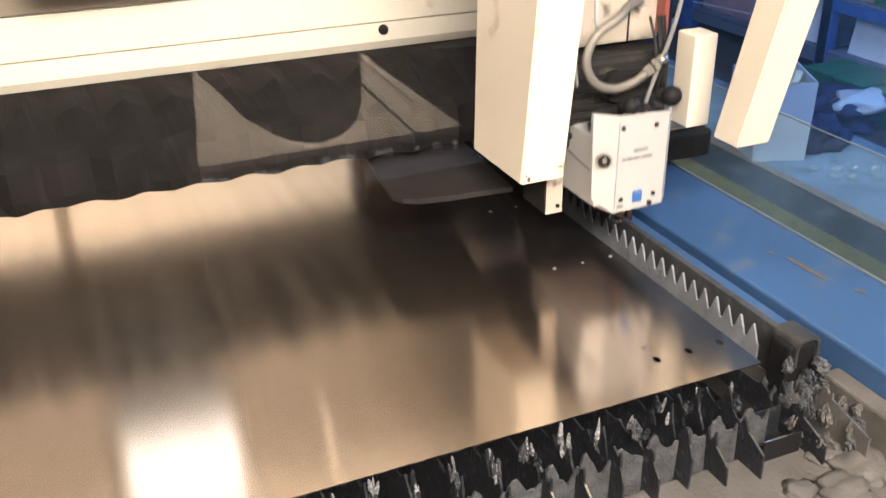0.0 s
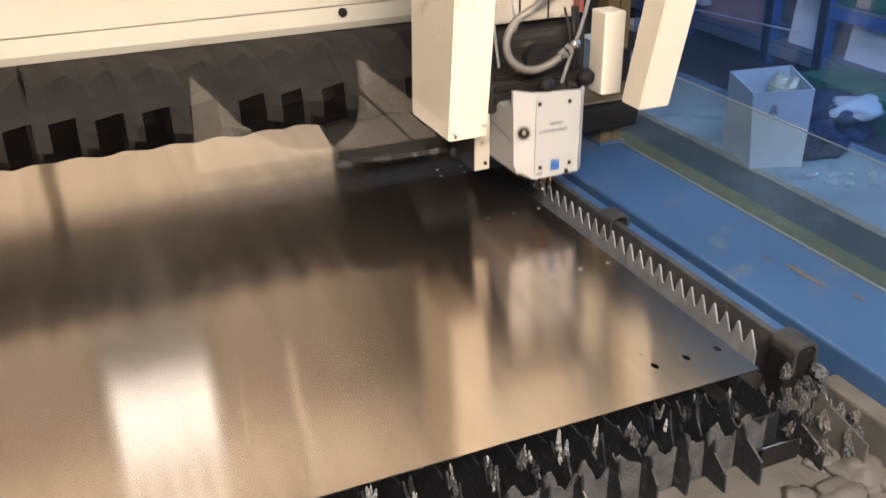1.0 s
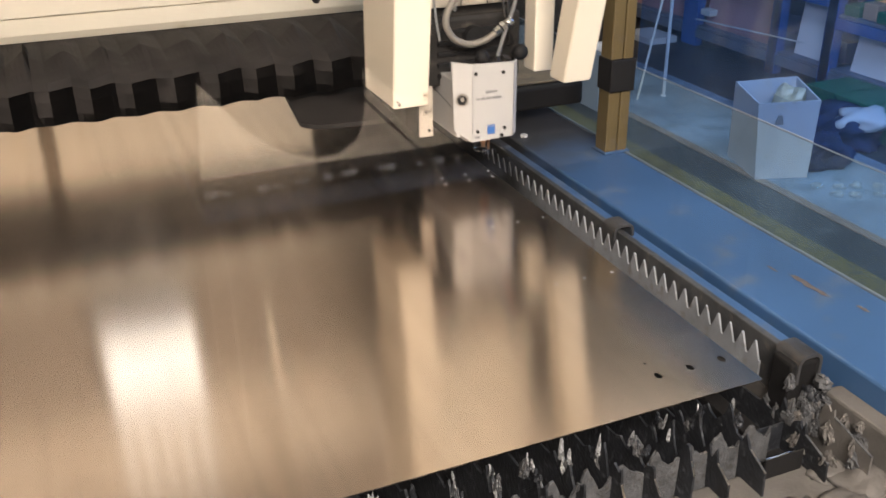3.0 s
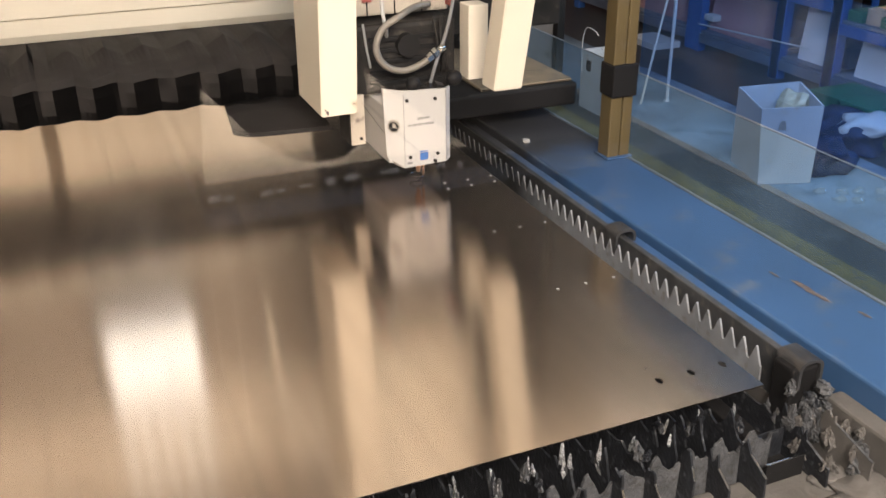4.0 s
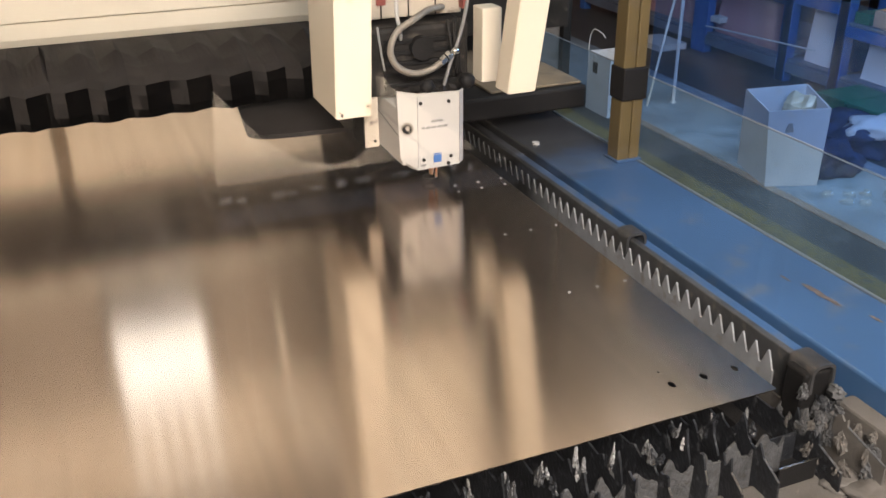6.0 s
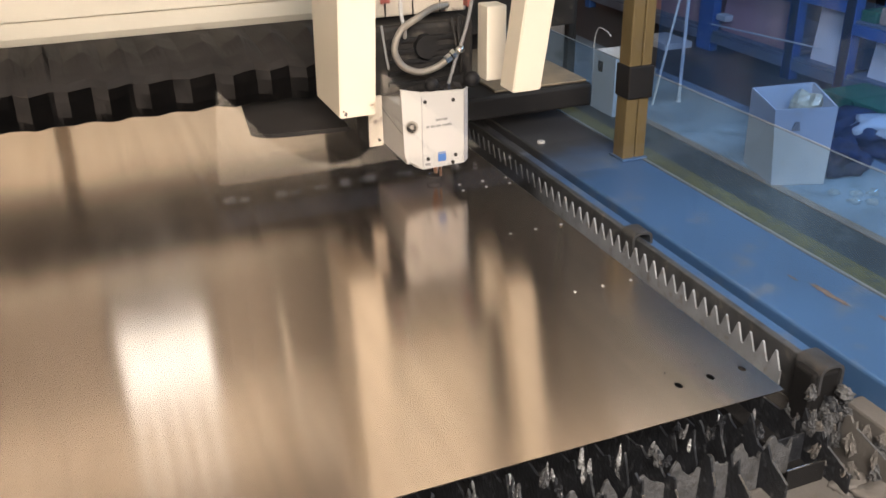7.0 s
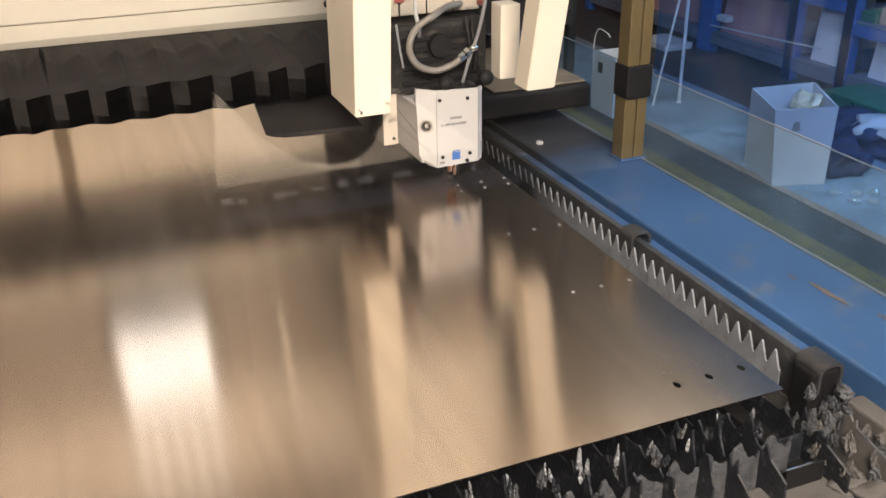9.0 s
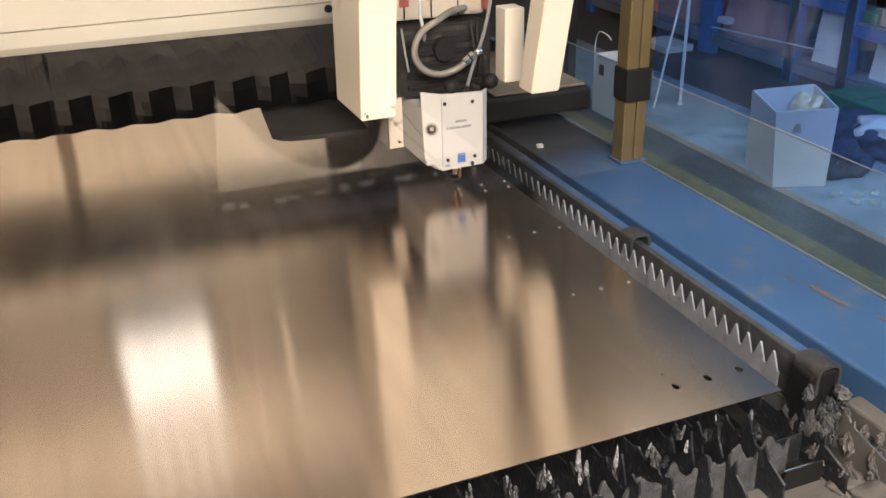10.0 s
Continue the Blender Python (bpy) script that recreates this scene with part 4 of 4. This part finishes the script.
tube_thing = part("tube_bundle", made(rod, (3.46, 4.76, 0.218), (3.46, 3.62, 0.284), 0.006, 10), CARTON)
tagged(tube_thing, "long white tube lying along the rack", "tube")
for y0, y1, z0, z1, x0, m, name, label, cat in (
        (4.05, 4.7, 0.162, 0.24, 3.6, SHELF, "sheet_stack", "stack of grey sheets on the rack", "sheet stack"),
        (4.68, 4.79, 0.241, 0.285, 3.52, CARTON, "carton_box", "small white carton on the rack", "carton"),
        (2.5, 3.3, 0.162, 0.30, 3.6, NAVY, "dark_crate", "dark blue crate on the rack", "crate"),
        (3.45, 3.8, 0.162, 0.30, 3.6, NAVY, "parts_box", "dark blue box of parts on the rack", "box"),
        (3.28, 3.40, 0.502, 0.57, 3.52, GREEN, "green_tray", "bright green plastic tray on the rack", "tray"),
        (3.02, 3.14, 0.502, 0.57, 3.52, GREEN, "green_tray", "bright green plastic tray on the rack", "tray"),
        (3.16, 3.27, 0.502, 0.60, 3.54, PEACH, "cardboard_box", "pale brown cardboard box on the rack", "box"),
        (2.6, 3.0, 0.502, 0.72, 3.54, PEACH, "cardboard_box", "pale brown cardboard box on the rack", "box"),
        (4.0, 4.75, 0.622, 0.95, 3.6, REDCRATE, "red_crate", "dull red plastic crate on the rack", "crate"),
        (5.0, 6.3, 0.162, 0.5, 3.6, REDCRATE, "red_crate", "dull red plastic crate on the rack", "crate")):
    x0 += 0.05 if x0 == 3.6 else 0
    tagged(part(name, made(box, x0, x0 + 0.5, y0, y1, z0, z1, 0.006), m), label, cat)
for y0, y1, z1, m, label in ((3.52, 3.825, 0.585, GREYSHEET, "grey sheet metal panel leaning in the rack"), (2.5, 3.32, 0.465, GREYSHEET, "grey sheet metal panel leaning in the rack"), (4.02, 4.79, 0.47, REDPANEL, "dull red brown panel leaning in the rack"),
                            (4.90, 5.9, 0.55, REDPANEL, "dull red brown panel leaning in the rack")):
    bm = bmesh.new()
    prism(bm, [(3.575, y0, 0.162), (3.575, y1, 0.162), (3.62, y1, z1), (3.62, y0, z1)], (0.012, 0, 0))
    tagged(part("leaning_board", bm, m), label, "panel", "panels in the racks")
for k in range(5):
    o = tagged(new("green_crate"), "green plastic stacking crate on the floor", "crate", "crates before the rack")
    y = 3.15 - 0.24 * k
    part("crate_body", made(open_box, 3.08, 3.40, y - 0.22, y, 0.0, 0.17, 0.008), GREEN, o)
    part("crate_rim", made(open_box, 3.07, 3.41, y - 0.226, y + 0.006, 0.171, 0.185, 0.012), GREEN, o)


# ---- front window and the bench behind the viewer, seen as a reflection in the glass ----
door = tagged(new("front_guard_door"), "cream machine door with a large clear window", "machine door")
part("lower_panel", made(box, -3.0, 0.7, -0.77, -0.73, 0.0, 1.10, 0.004), CREAM, door)
part("window_pane", made(box, -3.0, 0.7, -0.754, -0.750, 1.10, 2.5), GLASS, door)
part("top_rail", made(box, -3.0, 0.7, -0.77, -0.73, 2.5, 2.6, 0.004), CREAM, door)

bench = tagged(new("work_bench"), "dark steel work bench with speckled edge", "bench")
part("bench_top", made(box, -0.755, 1.2, -3.3, -2.68, 0.848, 0.895, 0.004), DARK, bench)
part("apron", made(box, -0.755, 1.2, -3.28, -2.685, 0.79, 0.847, 0.003), SHELF, bench, "grey steel apron")
for x in (-0.70, 1.1):
    for y in (-3.25, -2.78):
        part("leg", made(box, x, x + 0.06, y, y + 0.06, 0.0, 0.789, 0.003), DARK, bench)
bits = random.Random(12)
for k in range(14):
    x = -0.745 + 0.062 * k + bits.uniform(-0.02, 0.02)
    w, h = bits.uniform(0.012, 0.045), bits.uniform(0.008, 0.026)
    z = 0.884 - bits.uniform(0, 0.012)
    part("worn_patch", made(box, x, x + w, -2.6795, -2.677, z - h, z, 0.001), CARTON, bench, "pale worn patch on the edge")


def cut_board():
    """Pale panel whose upper side is cut away in one round bite."""
    pts = [(-0.742, 0.897), (-0.724, 1.14), (-0.674, 1.082), (-0.612, 1.001), (-0.544, 0.946), (-0.49, 0.918), (-0.443, 0.906), (-0.40, 0.905), (-0.365, 0.913),
           (-0.335, 0.933), (-0.317, 0.955), (-0.303, 1.0), (-0.300, 1.06), (-0.302, 1.13), (-0.285, 1.125), (-0.16, 1.021), (-0.022, 0.902), (-0.018, 0.897)]
    bm = bmesh.new()
    prism(bm, [(x, -2.72, z) for x, z in pts], (0, -0.02, 0))
    bmesh.ops.triangulate(bm, faces=[f for f in bm.faces if len(f.verts) > 4])
    return bm


board = part("cut_panel", cut_board(), CREAM)
rods = tagged(new("slant_rod"), "thin dark rod lying against the pale panel", "rod")
part("rod_body", made(rod, (-0.311, -2.703, 1.058), (-0.167, -2.690, 0.902), 0.004, 8), BLACK, rods)
# Added rod that draws the panel's bright slanting edge.
rods = tagged(new("slant_rod"), "thin pale rod for the pale panel's bright slanting edge", "rod")
part("rod_body", made(rod, (-0.285, -2.705, 1.121), (-0.022, -2.690, 0.902), 0.004, 8), CHROME, rods)
tagged(board, "pale sheet metal panel with a round cut-out on the bench", "metal panel")


def motions():
    # bridge moves along y, carriage along x and y, head also in z
    ys = [(0, 0.467), (0.5, 0.467), (0.6, 0.485), (0.7, 0.585), (0.8, 0.714), (0.9, 0.757), (1.0, 0.774), (1.2, 0.783), (1.5, 0.788),
          (1.6, 0.876), (1.7, 0.981), (1.8, 1.047), (1.9, 1.068), (2.0, 1.077), (2.5, 1.092), (2.7, 1.092), (2.9, 1.095), (3.3, 1.125),
          (3.7, 1.148), (4.0, 1.15), (10.0, 1.147)]
    xs = [(0, 0.003), (0.5, -0.003), (0.7, -0.014), (1.0, -0.006), (1.5, -0.002), (1.7, -0.014), (2.0, -0.004), (2.7, -0.002), (2.9, -0.006),
          (3.3, -0.10), (3.7, -0.195), (4.0, -0.197), (5.0, -0.196), (5.5, -0.19), (7.0, -0.19), (7.2, -0.186), (7.5, -0.145), (9.0, -0.145),
          (9.2, -0.138), (9.4, -0.131), (10.0, -0.132)]
    zs = [(0, 0.071), (0.1, 0.03), (0.2, 0.0), (0.5, 0.0), (0.6, 0.04), (0.7, 0.075), (0.9, 0.07), (1.0, 0.046), (1.1, 0.008), (1.2, 0.0),
          (1.4, 0.0), (1.5, 0.04), (1.6, 0.068), (1.8, 0.065), (1.9, 0.03), (2.0, 0.0), (2.3, 0.0), (2.4, 0.03), (2.5, 0.065), (2.6, 0.03),
          (2.7, 0.0), (2.85, 0.0), (3.05, 0.06), (3.6, 0.06), (3.8, 0.036), (3.9, 0.008), (4.0, 0.007), (10.0, 0.007)]

    def at(rows, t):
        for (t0, a), (t1, b) in zip(rows, rows[1:]):
            if t <= t1:
                return a + (b - a) * (t - t0) / (t1 - t0)
        return rows[-1][1]

    times = sorted({t for r in (xs, ys, zs) for t, _ in r})
    walk(bridge, [(t, pose(0, at(ys, t), 0)) for t in times])
    walk(truck, [(t, pose(0, at(ys, t), 0)) for t in times])
    hot = [(0, 0), (1.04, 0), (1.08, 1), (1.12, 1), (1.17, 0), (1.93, 0), (1.98, 1), (2.03, 1), (2.08, 0), (10.0, 0)]
    walk(spark, [(t, pose(0, -0.01 + 0.07 * (1 - k), 0.99 + (0.855 - 0.99) * k)) for t, k in hot])
    walk(carriage, [(t, pose(at(xs, t), at(ys, t), 0)) for t in times])
    walk(cutter, [(t, pose(at(xs, t), at(ys, t), at(zs, t))) for t in times])


motions()
